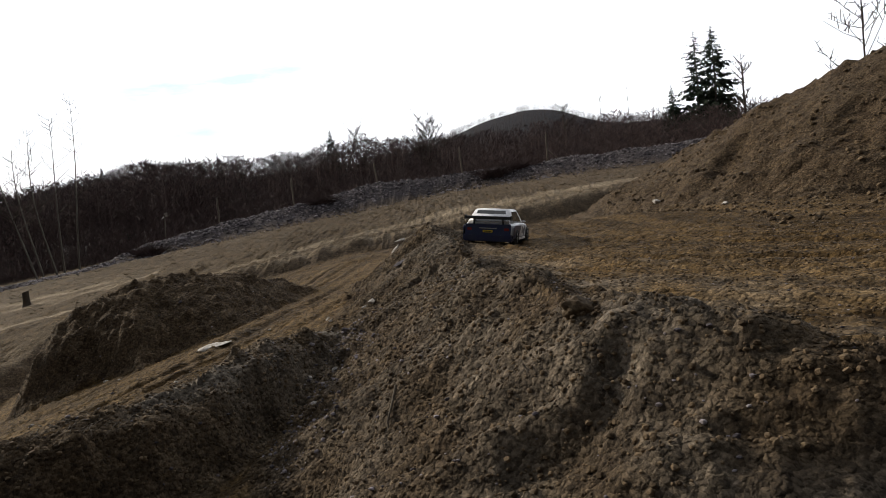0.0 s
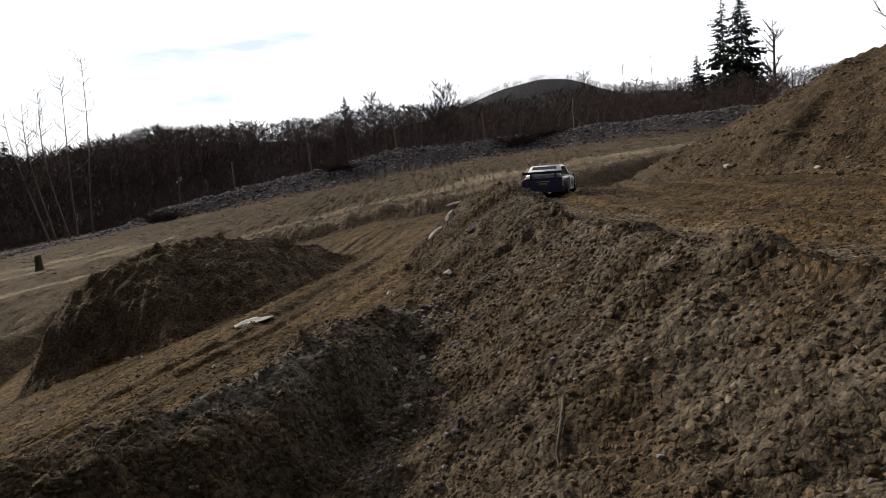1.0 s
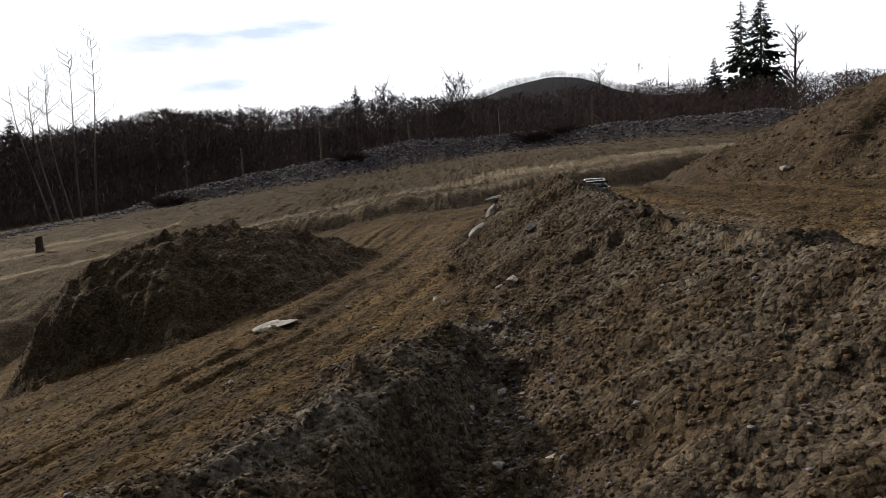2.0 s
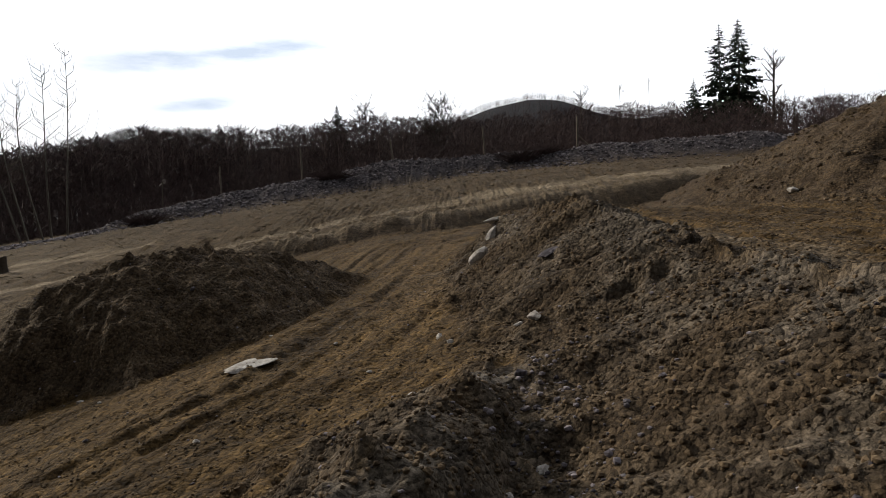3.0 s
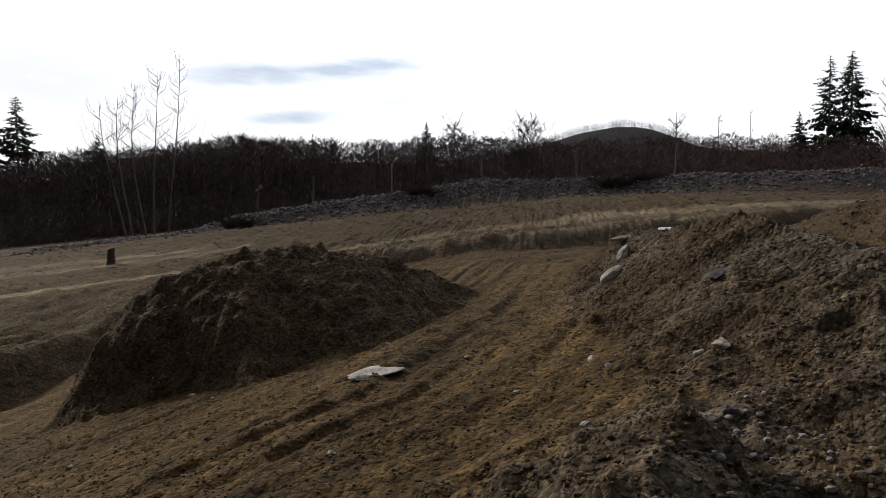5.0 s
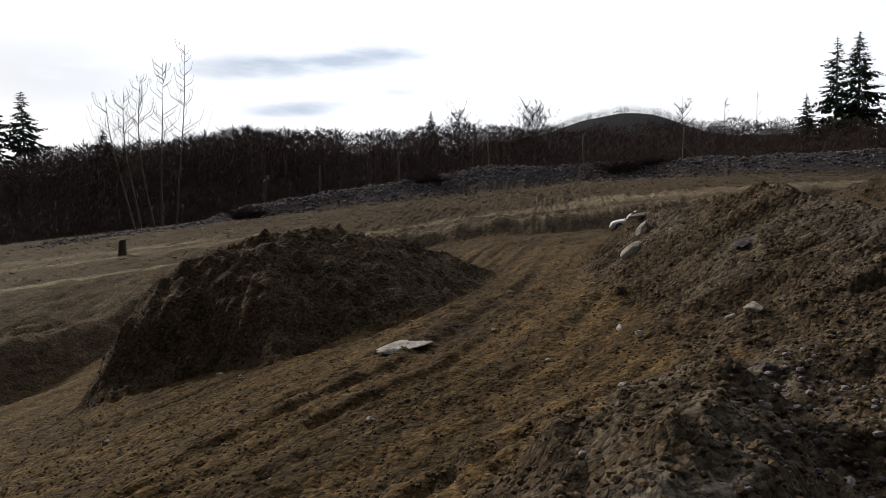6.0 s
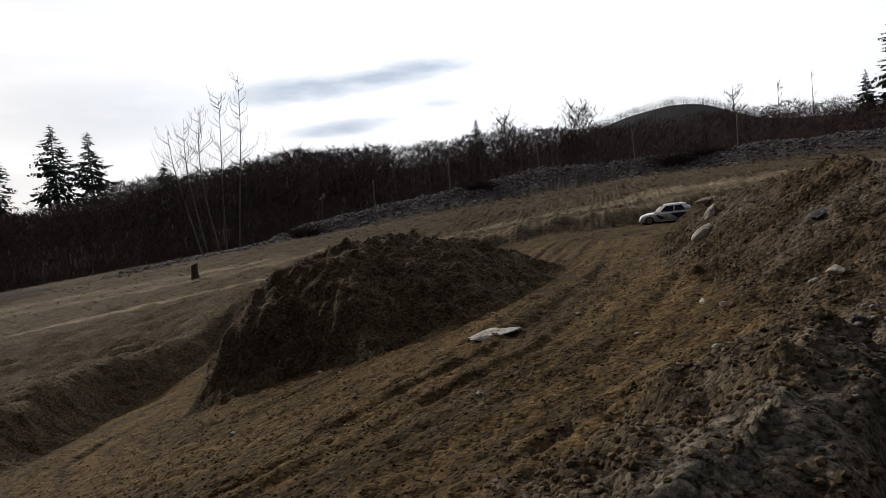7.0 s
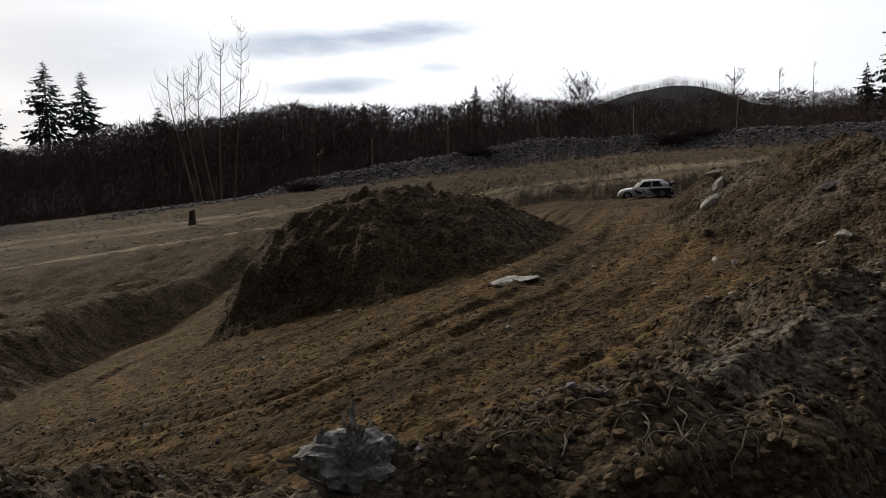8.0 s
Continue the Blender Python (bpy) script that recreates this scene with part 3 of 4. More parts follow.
def spruce_tree(az, far, top_el, from_frac, width, label, seed, sparse=1.0):
    rng = random.Random(seed)
    x, y = bearing(az, far)
    z = height(x, y)
    hgt = 1.31 + far * math.tan(radians(top_el)) - z
    tree = empty("spruce_tree", pose(x, y, z - 0.1), label, "tree", "spruces at the woodland edge")
    h = Heap()
    h.rod([(0, 0, 0), (0.02 * hgt, 0, hgt * 0.5), (0, 0, hgt)], [hgt * 0.014, hgt * 0.009, hgt * 0.001], 6)
    h.made("trunk", BARK, tree)
    h = Heap()
    levels = int(62 * sparse)
    for k in range(levels):
        t = from_frac + (1 - from_frac) * (k / levels) ** 0.9
        reach = 1.75 * width * hgt * (1 - t) ** 0.8 / (1 - from_frac) ** 0.8 * rng.uniform(0.65, 1.15) + 0.01 * hgt
        for q in range(6):
            if rng.random() > 0.85:
                continue
            w = rng.uniform(0, 6.28)
            ln = reach * rng.uniform(0.55, 1.1)
            b = Vector((0.02 * hgt * math.sin(t * 3.1), 0, t * hgt))
            d = Vector((math.cos(w), math.sin(w), rng.uniform(-0.35, 0.12)))
            s = d.cross(Vector((0, 0, 1))).normalized()
            h.blade(b, b + d * ln, hgt * 0.003)
            for j in range(7):
                f = (j + 1) / 7.5
                p = b + d * ln * f
                g = (s * rng.choice((-1, 1)) * rng.uniform(0.2, 0.5) + d * 0.4 + Vector((0, 0, rng.uniform(-0.5, 0.05)))) * ln * 0.62 * (1.2 - f)
                h.leaf(p, g, g.cross(Vector((rng.uniform(-1, 1), rng.uniform(-1, 1), 0.6))).normalized() * ln * 0.075)
    h.made("crown", NEEDLE, tree)
    return tree


TALL = "tall dark spruce with a ragged crown at the woodland edge"
spruce_tree(23.6, 60, 12.3, 0.22, 0.17, TALL, 1)
spruce_tree(22.2, 62, 12.1, 0.30, 0.15, "tall thin spruce with sparse needles at the woodland edge", 2, 0.6)
spruce_tree(20.4, 58, 8.2, 0.08, 0.2, "small dense dark spruce at the woodland edge", 3)
spruce_tree(25.4, 50, 6.2, 0.05, 0.2, "low dense dark spruce beside the earth heap", 4)
BARE_BELOW = "tall spruce with a bare lower trunk and high crown"
spruce_tree(-43.0, 58, 7.6, 0.5, 0.12, BARE_BELOW, 5, 0.62)
spruce_tree(-40.6, 58, 7.1, 0.57, 0.11, BARE_BELOW, 6, 0.55)
spruce_tree(-46.6, 60, 5.9, 0.35, 0.11, BARE_BELOW, 7, 0.6)
spruce_tree(-48.8, 60, 5.6, 0.35, 0.11, BARE_BELOW, 8, 0.6)
spruce_tree(-35.4, 52, 4.8, 0.1, 0.2, "pointed dark spruce standing before bare woodland", 9)
spruce_tree(-28.0, 55, 5.2, 0.1, 0.16, "pointed dark spruce standing before bare woodland", 10)
spruce_tree(-19.0, 56, 5.9, 0.1, 0.15, "pointed dark spruce standing before bare woodland", 11)
spruce_tree(-17.4, 56, 5.6, 0.1, 0.13, "pointed dark spruce standing before bare woodland", 12)
spruce_tree(-9.3, 57, 7.3, 0.35, 0.13, "broad pine above the leafless woodland", 13)


def deciduous(az, far, top_el, label, seed, twigs=60, spread=0.3, forks=5, thin=1.0):
    """A leafless tree: trunk, limbs, and many fine twigs."""
    rng = random.Random(seed)
    x, y = bearing(az, far)
    z = height(x, y)
    hgt = 1.31 + far * math.tan(radians(top_el)) - z
    tree = empty("bare_tree", pose(x, y, z - 0.1), label, "tree", "leafless trees at the woodland edge")
    h = Heap()
    h.rod([(0, 0, 0), (0.02 * hgt, 0.01, hgt * 0.4), (0.0, 0, hgt * 0.95)], [hgt * 0.016 * thin, hgt * 0.011 * thin, hgt * 0.002], 6)
    h.made("trunk", BARK, tree)
    h, tw = Heap(), Heap()
    for k in range(twigs):
        t = rng.uniform(0.3, 0.96)
        b = Vector((0.02 * hgt * math.sin(t * 3.1), 0, t * hgt * 0.95))
        w = rng.uniform(0, 6.28)
        ln = hgt * spread * rng.uniform(0.5, 1.0) * (1.2 - t * 0.75)
        e = b + Vector((math.cos(w), math.sin(w), rng.uniform(0.5, 1.4))) * ln
        h.rod([b, b.lerp(e, 0.5) - Vector((0, 0, ln * 0.06)), e], [hgt * 0.0045 * thin, hgt * 0.003 * thin, hgt * 0.0012], 4)
        for q in range(forks):
            m = b.lerp(e, rng.uniform(0.25, 0.95))
            g = Vector((rng.uniform(-1, 1), rng.uniform(-1, 1), rng.uniform(0.2, 1.3))) * ln * 0.4
            tw.blade(m, m + g, hgt * 0.003)
            tw.blade(m + g * 0.5, m + g * 0.5 + Vector((rng.uniform(-1, 1), rng.uniform(-1, 1), rng.uniform(0.2, 1.0))) * ln * 0.2, hgt * 0.0022)
    tagged(h.made("limb_crown", BARK, tree), kind="stuff")
    tagged(tw.made("twig_spray", BARK, tree), kind="stuff")
    return tree


deciduous(-0.6, 50, 7.7, "round leafless tree rising above the woodland", 21, 90, 0.46, 7, 0.6)
deciduous(-6.9, 52, 7.5, "leafless tree rising above the woodland", 22, 60, 0.34, 6, 0.6)
deciduous(11.5, 54, 8.7, "slender leafless tree above the woodland", 23, 26, 0.24, 4, 0.6)
deciduous(14.7, 54, 8.4, "slender leafless tree above the woodland", 24, 16, 0.14, 3, 0.5)
deciduous(17.0, 54, 8.8, "slender leafless tree above the woodland", 25, 12, 0.12, 3, 0.4)
deciduous(26.2, 48, 10.3, "tall forked leafless tree beside the spruces", 26, 30, 0.22, 6, 1.2)
deciduous(27.8, 40, 6.6, "broken leafless stem behind the earth heap", 27, 5, 0.1, 2, 1.2)
deciduous(29.8, 40, 7.0, "broken leafless stem behind the earth heap", 28, 3, 0.08, 2, 0.8)
deciduous(38.0, 20, 15.5, "young leafless tree growing on the earth heap", 29, 24, 0.3, 4, 0.5)


def birch_clump():
    """Five slender pale stems from one foot."""
    x, y = bearing(-31.9, 27.5)
    z = height(x, y)
    clump = empty("birch_clump", pose(x, y, z - 0.05), "clump of slender pale leafless birch stems at the field edge", "tree")
    rng = random.Random(5)
    for k, (foot, tip, el) in enumerate(((-0.55, -1.5, 7.0), (-0.5, -0.95, 8.0), (-0.1, -0.5, 8.9), (0.1, 0.15, 10.0), (0.6, 0.95, 11.4))):
        top = 1.31 + 27.5 * math.tan(radians(el)) - z
        h, tw = Heap(), Heap()
        pts = []
        for j in range(9):
            t = j / 8
            bow = -0.22 * math.sin(t * math.pi * 0.9) * (1.1 if k < 3 else -0.25)
            pts.append(Vector((foot + (tip - foot) * t + bow * 1.0, 0.25 * k - 0.5 + 0.1 * math.sin(t * 5 + k), top * t)))
        rad = [0.036 * (1 - j / 8.3) + 0.005 for j in range(9)]
        h.rod(pts, rad, 6)
        stem = h.made("stem", BIRCH, clump, True)
        for q in range(26):
            t = rng.uniform(0.38, 0.97)
            i = min(int(t * 8), 7)
            b = pts[i].lerp(pts[i + 1], t * 8 - i)
            w = rng.choice((0.0, math.pi)) + rng.uniform(-0.9, 0.9)
            ln = (1.25 - t) * rng.uniform(0.8, 2.5)
            d = Vector((math.cos(w) * 1.0, math.sin(w) * 1.0, 0.9)).normalized()
            m = b + d * ln * 0.5 + Vector((math.cos(w) * 0.12 * ln, 0, 0))
            e = m + Vector((d.x * 0.35, d.y * 0.4, 0.9)) * ln * 0.55
            tw.rod([b, m, e], [0.013, 0.009, 0.004], 4)
            for s in range(3):
                f = b.lerp(e, rng.uniform(0.4, 0.95))
                tw.blade(f, f + Vector((rng.uniform(-0.5, 0.5), rng.uniform(-0.5, 0.5), rng.uniform(0.2, 0.9))) * ln * 0.4, 0.005)
        tagged(tw.made("twig_spray", BARK, stem), kind="stuff")


birch_clump()


# ---- fence posts, stakes and the stump ----


def fence_post(az, far, hgt, lean, brace=False):
    x, y = bearing(az, far)
    z = height(x, y)
    post = empty("fence_post", pose(x, y, z - 0.15, 0, lean, az), "weathered round wooden fence post on the gravel berm", "post", "fence posts along the berm")
    h = Heap()
    h.rod([(0, 0, 0), (0.01, 0, hgt * 0.5), (0, 0, hgt), (0, 0, hgt + 0.02)], [0.036, 0.034, 0.03, 0.016], 8)
    h.made("shaft", POSTWOOD, post, True)
    if brace:
        h = Heap()
        h.rod([(0.03, 0, hgt * 0.5), (1.2, 0.1, -0.2)], [0.03, 0.03], 6)
        h.made("brace", POSTWOOD, post, True)


for az, hgt, lean, br in ((-18.9, 1.35, 0, 0), (-12.2, 1.45, -1, 0), (-4.3, 1.25, -5, 0), (3.7, 1.5, -3, 0), (11.6, 1.45, 0, 1)):
    fence_post(az, 26.4, hgt, lean, br)

x, y = bearing(-23.5, 26)
stake = empty("marker_stake", pose(x, y, height(x, y) - 0.1, 0, 3, 0), "thin pale stake with a torn white flag", "stake")
h = Heap()
h.rod([(0, 0, 0), (0, 0, 1.15)], [0.03, 0.025], 6)
h.made("shaft", POSTWOOD, stake)
h = Heap()
h.leaf((0, 0, 1.02), (0.12, 0, 0.2), (0.06, 0.03, -0.06))
h.leaf((0, 0, 1.05), (-0.13, 0.02, -0.08), (0.03, 0.03, 0.07))
h.made("flag", PALE_STONE, stake)


def tree_stump(x, y, r, hgt):
    z = height(x, y)
    rng = random.Random(3)
    bm = bmesh.new()
    rings = []
    for k, (t, w) in enumerate(((-0.05, 1.45), (0.08, 1.15), (0.4, 1.0), (0.85, 0.93), (1.0, 0.88), (1.0, 0.5))):
        rings.append([bm.verts.new((math.cos(a) * r * w * (1 + 0.13 * math.sin(3 * a + 1) + rng.uniform(-0.05, 0.05)), math.sin(a) * r * w, hgt * t + (0.08 * hgt * math.cos(a) if k > 2 else 0)))
                      for a in [2 * math.pi * q / 12 for q in range(12)]])
    for p, q in zip(rings[:-1], rings[1:]):
        for i in range(12):
            bm.faces.new((p[i], p[(i + 1) % 12], q[(i + 1) % 12], q[i]))
    bm.faces.new(rings[-1])
    m = bpy.data.meshes.new("tree_stump")
    bm.to_mesh(m)
    bm.free()
    m.materials.append(BARK)
    ob = new("tree_stump", m)
    ob.matrix_basis = pose(x, y, z)
    return tagged(ob, "short dark cut tree stump on the turfed field", "stump")


def shrub(az, far, tall):
    """A dark leafless bush of many shoots."""
    rng = random.Random(int(az * 10) + 500)
    x, y = bearing(az, far)
    bush = empty("shrub", pose(x, y, height(x, y) - 0.05), "dark leafless shrub growing on the gravel berm", "shrub")
    h = Heap()
    for q in range(260):
        w, s_ = rng.uniform(0, 6.28), rng.random() ** 0.6
        foot = Vector((rng.uniform(-0.5, 0.5), rng.uniform(-0.2, 0.2), 0))
        tip = Vector((math.cos(w) * s_ * 1.3, math.sin(w) * s_ * 0.6, tall * (1.05 - 0.5 * s_) * rng.uniform(0.6, 1.0)))
        h.blade(foot, tip, 0.014)
    tagged(h.made("shoot", TWIG, bush), kind="stuff")


shrub(6.6, 25.4, 0.85)
shrub(9.3, 25.8, 0.55)
shrub(-9.6, 25.6, 0.6)
shrub(-25.0, 25.0, 0.7)


sx_, sy_ = bearing(-34.6, 17.5)
tree_stump(sx_, sy_, 0.085, 0.36)


# ---- stones ----


def stone(name, x, y, size, mat, label, turn=0.0, sink=0.3, seed=0, group="", tilt=(0, 0)):
    """A rounded, uneven stone; size is its length, breadth and height."""
    rng = random.Random(seed)
    bm = bmesh.new()
    bmesh.ops.create_icosphere(bm, subdivisions=4, radius=0.5)
    off = Vector((rng.uniform(0, 50), rng.uniform(0, 50), rng.uniform(0, 50)))
    planes = [(Vector((rng.uniform(-1, 1), rng.uniform(-1, 1), rng.uniform(-0.6, 1))).normalized(), rng.uniform(0.26, 0.42)) for _ in range(9)]
    for v in bm.verts:
        n = noise.noise(v.co * 2.6 + off) * 0.5 + noise.noise(v.co * 7 + off) * 0.16 + noise.noise(v.co * 19 + off) * 0.05
        v.co = v.co * (1 + n)
        for w, cut in planes:
            over = v.co.dot(w) - cut
            if over > 0:
                v.co -= w * over * 0.9
        v.co = Vector((v.co.x * size[0], v.co.y * size[1], v.co.z * size[2]))
    m = bpy.data.meshes.new(name)
    bm.to_mesh(m)
    bm.free()
    m.polygons.foreach_set("use_smooth", np.ones(len(m.polygons), bool))
    m.materials.append(mat)
    ob = new(name, m)
    ob.matrix_basis = pose(x, y, height(x, y) + size[2] * (0.5 - sink), tilt[0], tilt[1], turn)
    return tagged(ob, label, "stone", group)


stone("flat_stone", -2.04, 5.06, (0.27, 0.18, 0.022), PALE_STONE, "flat whitish stone lying in the dirt lane", 12, 0.45, 1, tilt=(3, -8))
stone("boulder", -0.80, 6.38, (0.10, 0.10, 0.19), PALE_STONE, "pale rounded boulder half buried in the ridge end", 20, 0.55, 2, "pale boulders on the ridge", (0, 35))
stone("boulder", -0.68, 6.75, (0.07, 0.08, 0.17), PALE_STONE, "pale rounded boulder half buried in the ridge end", 50, 0.55, 3, "pale boulders on the ridge", (0, 30))
stone("boulder", -0.60, 7.15, (0.22, 0.10, 0.07), PALE_STONE, "long whitish boulder lying on the ridge crest", 10, 0.5, 4, "pale boulders on the ridge")
stone("stone_slab", -0.48, 5.14, (0.19, 0.11, 0.03), GREY_STONE, "grey flat slab stuck in the ridge flank", 25, 0.2, 5, tilt=(0, -25))
stone("stone_slab", 0.31, 1.98, (0.11, 0.09, 0.07), CLOD, "rounded brown clod on the ridge crest", 0, 0.25, 6)
PEBBLES = ((-2.12, 5.88, 0.05), (-3.30, 4.72, 0.06), (-3.95, 4.25, 0.08), (-4.25, 4.3, 0.05), (-1.13, 4.1, 0.06), (-1.13, 4.07, 0.05), (-1.05, 4.85, 0.06), (-1.0, 4.7, 0.05), (-0.77, 3.96, 0.07),
           (-0.76, 3.5, 0.06), (-0.79, 3.08, 0.055), (-0.9, 2.95, 0.05), (-0.65, 3.0, 0.05), (-0.86, 3.35, 0.045), (-0.7, 2.75, 0.06), (-1.35, 4.6, 0.04), (-1.6, 5.2, 0.04), (-2.6, 4.6, 0.04),
           (-0.65, 4.46, 0.08), (-0.72, 4.5, 0.06), (-0.60, 4.6, 0.07), (3.1, 7.7, 0.12), (2.7, 9.0, 0.16), (-2.75, 6.25, 0.06), (-3.2, 5.6, 0.06), (-3.0, 5.45, 0.04), (0.31, 1.86, 0.03), (-1.95, 4.2, 0.04), (-3.4, 3.9, 0.04), (-2.9, 3.6, 0.035))
for k, (px, py, r) in enumerate(PEBBLES):
    stone("pebble", px, py, (r * 0.8, r * 0.62, r * 0.45), PALE_STONE if k % 3 != 2 else GREY_STONE, "small pale pebble half sunk in brown soil", k * 47, 0.3, 30 + k, "pebbles on the track")


# ---- loose clods, pebbles and gravel ----
rng = random.Random(11)
clods, grit, rubble = Heap(), Heap(), Heap()
count = 0
while count < 42000:
    x, y = rng.uniform(-4.6, 2.6), rng.uniform(1.35, 8.6) if rng.random() < 0.6 else rng.uniform(1.35, 4.6)
    i, j = int(np.searchsorted(XS, x)), int(np.searchsorted(YS, y))
    if rng.random() < 0.72 * packed[j, i]:
        continue
    r = min(0.0036 * (1 - rng.random()) ** -0.5, 0.011 - 0.004 * packed[j, i])
    z = height(x, y)
    if rng.random() < 0.95:
        clods.blob((x, y, z + r * 0.25), r, rng, (1, 1, 0.8))
    else:
        grit.blob((x, y, z + r * 0.25), r * 0.9, rng, (1.1, 0.9, 0.7))
    count += 1
for k in range(6000):
    x, y = rng.uniform(2.3, 8.0), rng.uniform(4.5, 13)
    r = min(0.008 * (1 - rng.random()) ** -0.5, 0.035)
    clods.blob((x, y, height(x, y) + r * 0.2), r, rng, (1, 1, 0.8))
for k in range(600):
    t = rng.gauss(0, 0.1)
    y = rng.uniform(2.5, 4.0)
    x = -0.74 + t + 0.05 * (y - 3.2)
    r = min(0.003 * (1 - rng.random()) ** -0.5, 0.012)
    grit.blob((x, y, height(x, y) + r * 0.3), r, rng, (1.1, 0.9, 0.75))
for k in range(11000):
    i = rng.randrange(2, len(BERM) - 1)
    s = rng.random()
    x = BERM[i][0] + (BERM[i + 1][0] - BERM[i][0]) * s + rng.gauss(0, 0.5)
    y = BERM[i][1] + (BERM[i + 1][1] - BERM[i][1]) * s - abs(rng.gauss(0, 1.0)) + 0.3
    r = min(0.02 * (1 - rng.random()) ** -0.42, 0.07)
    rubble.blob((x, y, height(x, y) + r * 0.2), r, rng, (1.1, 1, 0.8))
tagged(clods.made("soil_clods", CLOD), "crumbled brown clods scattered over the banks", "clods", kind="stuff")
tagged(grit.made("grit", GREY_STONE), "grey grit and small stones in the gully", "grit", kind="stuff")
tagged(rubble.made("gravel", GREY_STONE), "loose grey gravel along the far berm", "gravel", kind="stuff")

# tufts of dry grass and stubble on the field
h = Heap()
for k in range(2200):
    x, y = rng.uniform(-20, 9), rng.uniform(12.5, 26)
    j, i = int(np.searchsorted(YS, y)), int(np.searchsorted(XS, x))
    if turf[j, i] < 0.97 or sandy[j, i] > 0.35 or gravel[j, i] > 0.4:
        continue
    z = height(x, y)
    for q in range(3):
        h.blade((x + rng.uniform(-0.05, 0.05), y + rng.uniform(-0.05, 0.05), z - 0.01), (x + rng.uniform(-0.12, 0.12), y + rng.uniform(-0.12, 0.12), z + rng.uniform(0.008, 0.03)), 0.012)
GRASS = two_tone("dry_grass", (0.06, 0.045, 0.025), (0.17, 0.13, 0.075), 0.8, 9.0, vary=0.4)
tagged(h.made("dry_grass", GRASS), "short dry grass stubble on the field", "grass", kind="stuff")


# ---- roots and dead wood on the spur ----


def root_tangle():
    rng = random.Random(8)
    x0, y0 = -1.72, 2.5
    clump = empty("root_clump", pose(x0, y0, height(x0, y0)), "tangle of bleached roots and rotten wood on the bank edge", "root")
    for k in range(36):
        h = Heap()
        a = rng.uniform(-0.12, 0.34)
        p = Vector((a, rng.uniform(-0.06, 0.08) + abs(a) * 0.25, 0.03 + (height(x0 + a, y0 + 0.05 + abs(a) * 0.25) - height(x0, y0))))
        pts, way = [p], Vector((rng.uniform(-1, 1), rng.uniform(-0.9, 0.2), rng.uniform(-0.1, 0.6))).normalized()
        ln = rng.uniform(0.005, 0.017)
        for j in range(6):
            way = (way + Vector((rng.uniform(-0.6, 0.6), rng.uniform(-0.5, 0.3), rng.uniform(-0.65, 0.15)))).normalized()
            pts.append(pts[-1] + way * ln)
        h.rod(pts, [0.0012 * (1 - j / 8) * rng.uniform(0.5, 1.2) + 0.0006 for j in range(7)], 5)
        h.made("root", ROOT, clump, True)


root_tangle()


def rotten_wood(x, y):
    """A splintered lump of grey wood: a low core with jagged splinters standing out of it."""
    rng = random.Random(14)
    lump = empty("rotten_wood", pose(x, y, height(x, y) + 0.03, 0, 0, 15), "grey splintered lump of rotten wood on the bank edge", "dead wood")
    bm = bmesh.new()
    bmesh.ops.create_icosphere(bm, subdivisions=4, radius=0.5)
    for v in bm.verts:
        n = noise.noise(v.co * 2.7) * 0.4 + noise.noise(Vector((v.co.x * 5, v.co.y * 16, v.co.z * 22))) * 0.22 + noise.noise(v.co * 17) * 0.14
        v.co = v.co * (1 + n)
        v.co = Vector((v.co.x * 0.15, v.co.y * 0.10, v.co.z * 0.10))
    part("core", bm, DEADWOOD, lump)
    for k in range(90):
        bm = bmesh.new()
        u = rng.gauss(-0.005, 0.036)
        peak = 0.06 * math.exp(-((u + 0.008) / 0.018) ** 2) + 0.03 * math.exp(-((u + 0.05) / 0.014) ** 2)
        foot = Vector((u, rng.gauss(-0.01, 0.025), rng.uniform(0.0, 0.03)))
        way = Vector((rng.uniform(-0.4, 1.3), rng.uniform(-0.8, 0.4), rng.uniform(-0.2, 0.5) + peak * 16)).normalized()
        ln = rng.uniform(0.012, 0.03) + peak * rng.uniform(0.1, 0.6)
        a = way.cross(Vector((0.3, 0.9, 0.2))).normalized() * rng.uniform(0.003, 0.011)
        b = way.cross(a).normalized() * rng.uniform(0.001, 0.003)
        ring = [bm.verts.new(foot + q) for q in (a, b, -a, -b)]
        tips = [bm.verts.new(foot + way * ln * rng.uniform(0.8, 1.15) + q * 0.45) for q in (a, b, -a, -b)]
        for q in range(4):
            bm.faces.new((ring[q], ring[(q + 1) % 4], tips[(q + 1) % 4], tips[q]))
        bm.faces.new(tips)
        part("splinter", bm, DEADWOOD, lump)


rotten_wood(-1.99, 2.44)


def loose_root(x, y, dz, pts, r, label):
    h = Heap()
    h.rod([Vector(p) for p in pts], [r * (1 - 0.75 * k / (len(pts) - 1)) for k in range(len(pts))], 6)
    ob = h.made("root", ROOT, None, True)
    ob.matrix_basis = pose(x, y, height(x, y) + dz)
    tagged(ob, label, "root")


HANG = "thin bleached root hanging from the bank"
loose_root(-0.33, 2.38, 0.01, [(0.02, 0.02, 0.05), (0.005, -0.01, 0.0), (-0.015, -0.05, -0.06), (-0.01, -0.09, -0.13), (-0.03, -0.11, -0.17)], 0.0065, "broken pale root sticking out of the ridge flank")
loose_root(-1.6, 2.5, 0.0, [(0, 0, 0), (0.02, -0.05, -0.03), (0.06, -0.08, -0.09), (0.09, -0.1, -0.16)], 0.0018, HANG)
loose_root(-1.45, 2.70, 0.0, [(0, 0, 0.01), (0.03, -0.03, 0.012), (0.045, -0.05, -0.01), (0.085, -0.05, -0.03), (0.1, -0.075, -0.07), (0.135, -0.08, -0.13)], 0.0018, HANG)
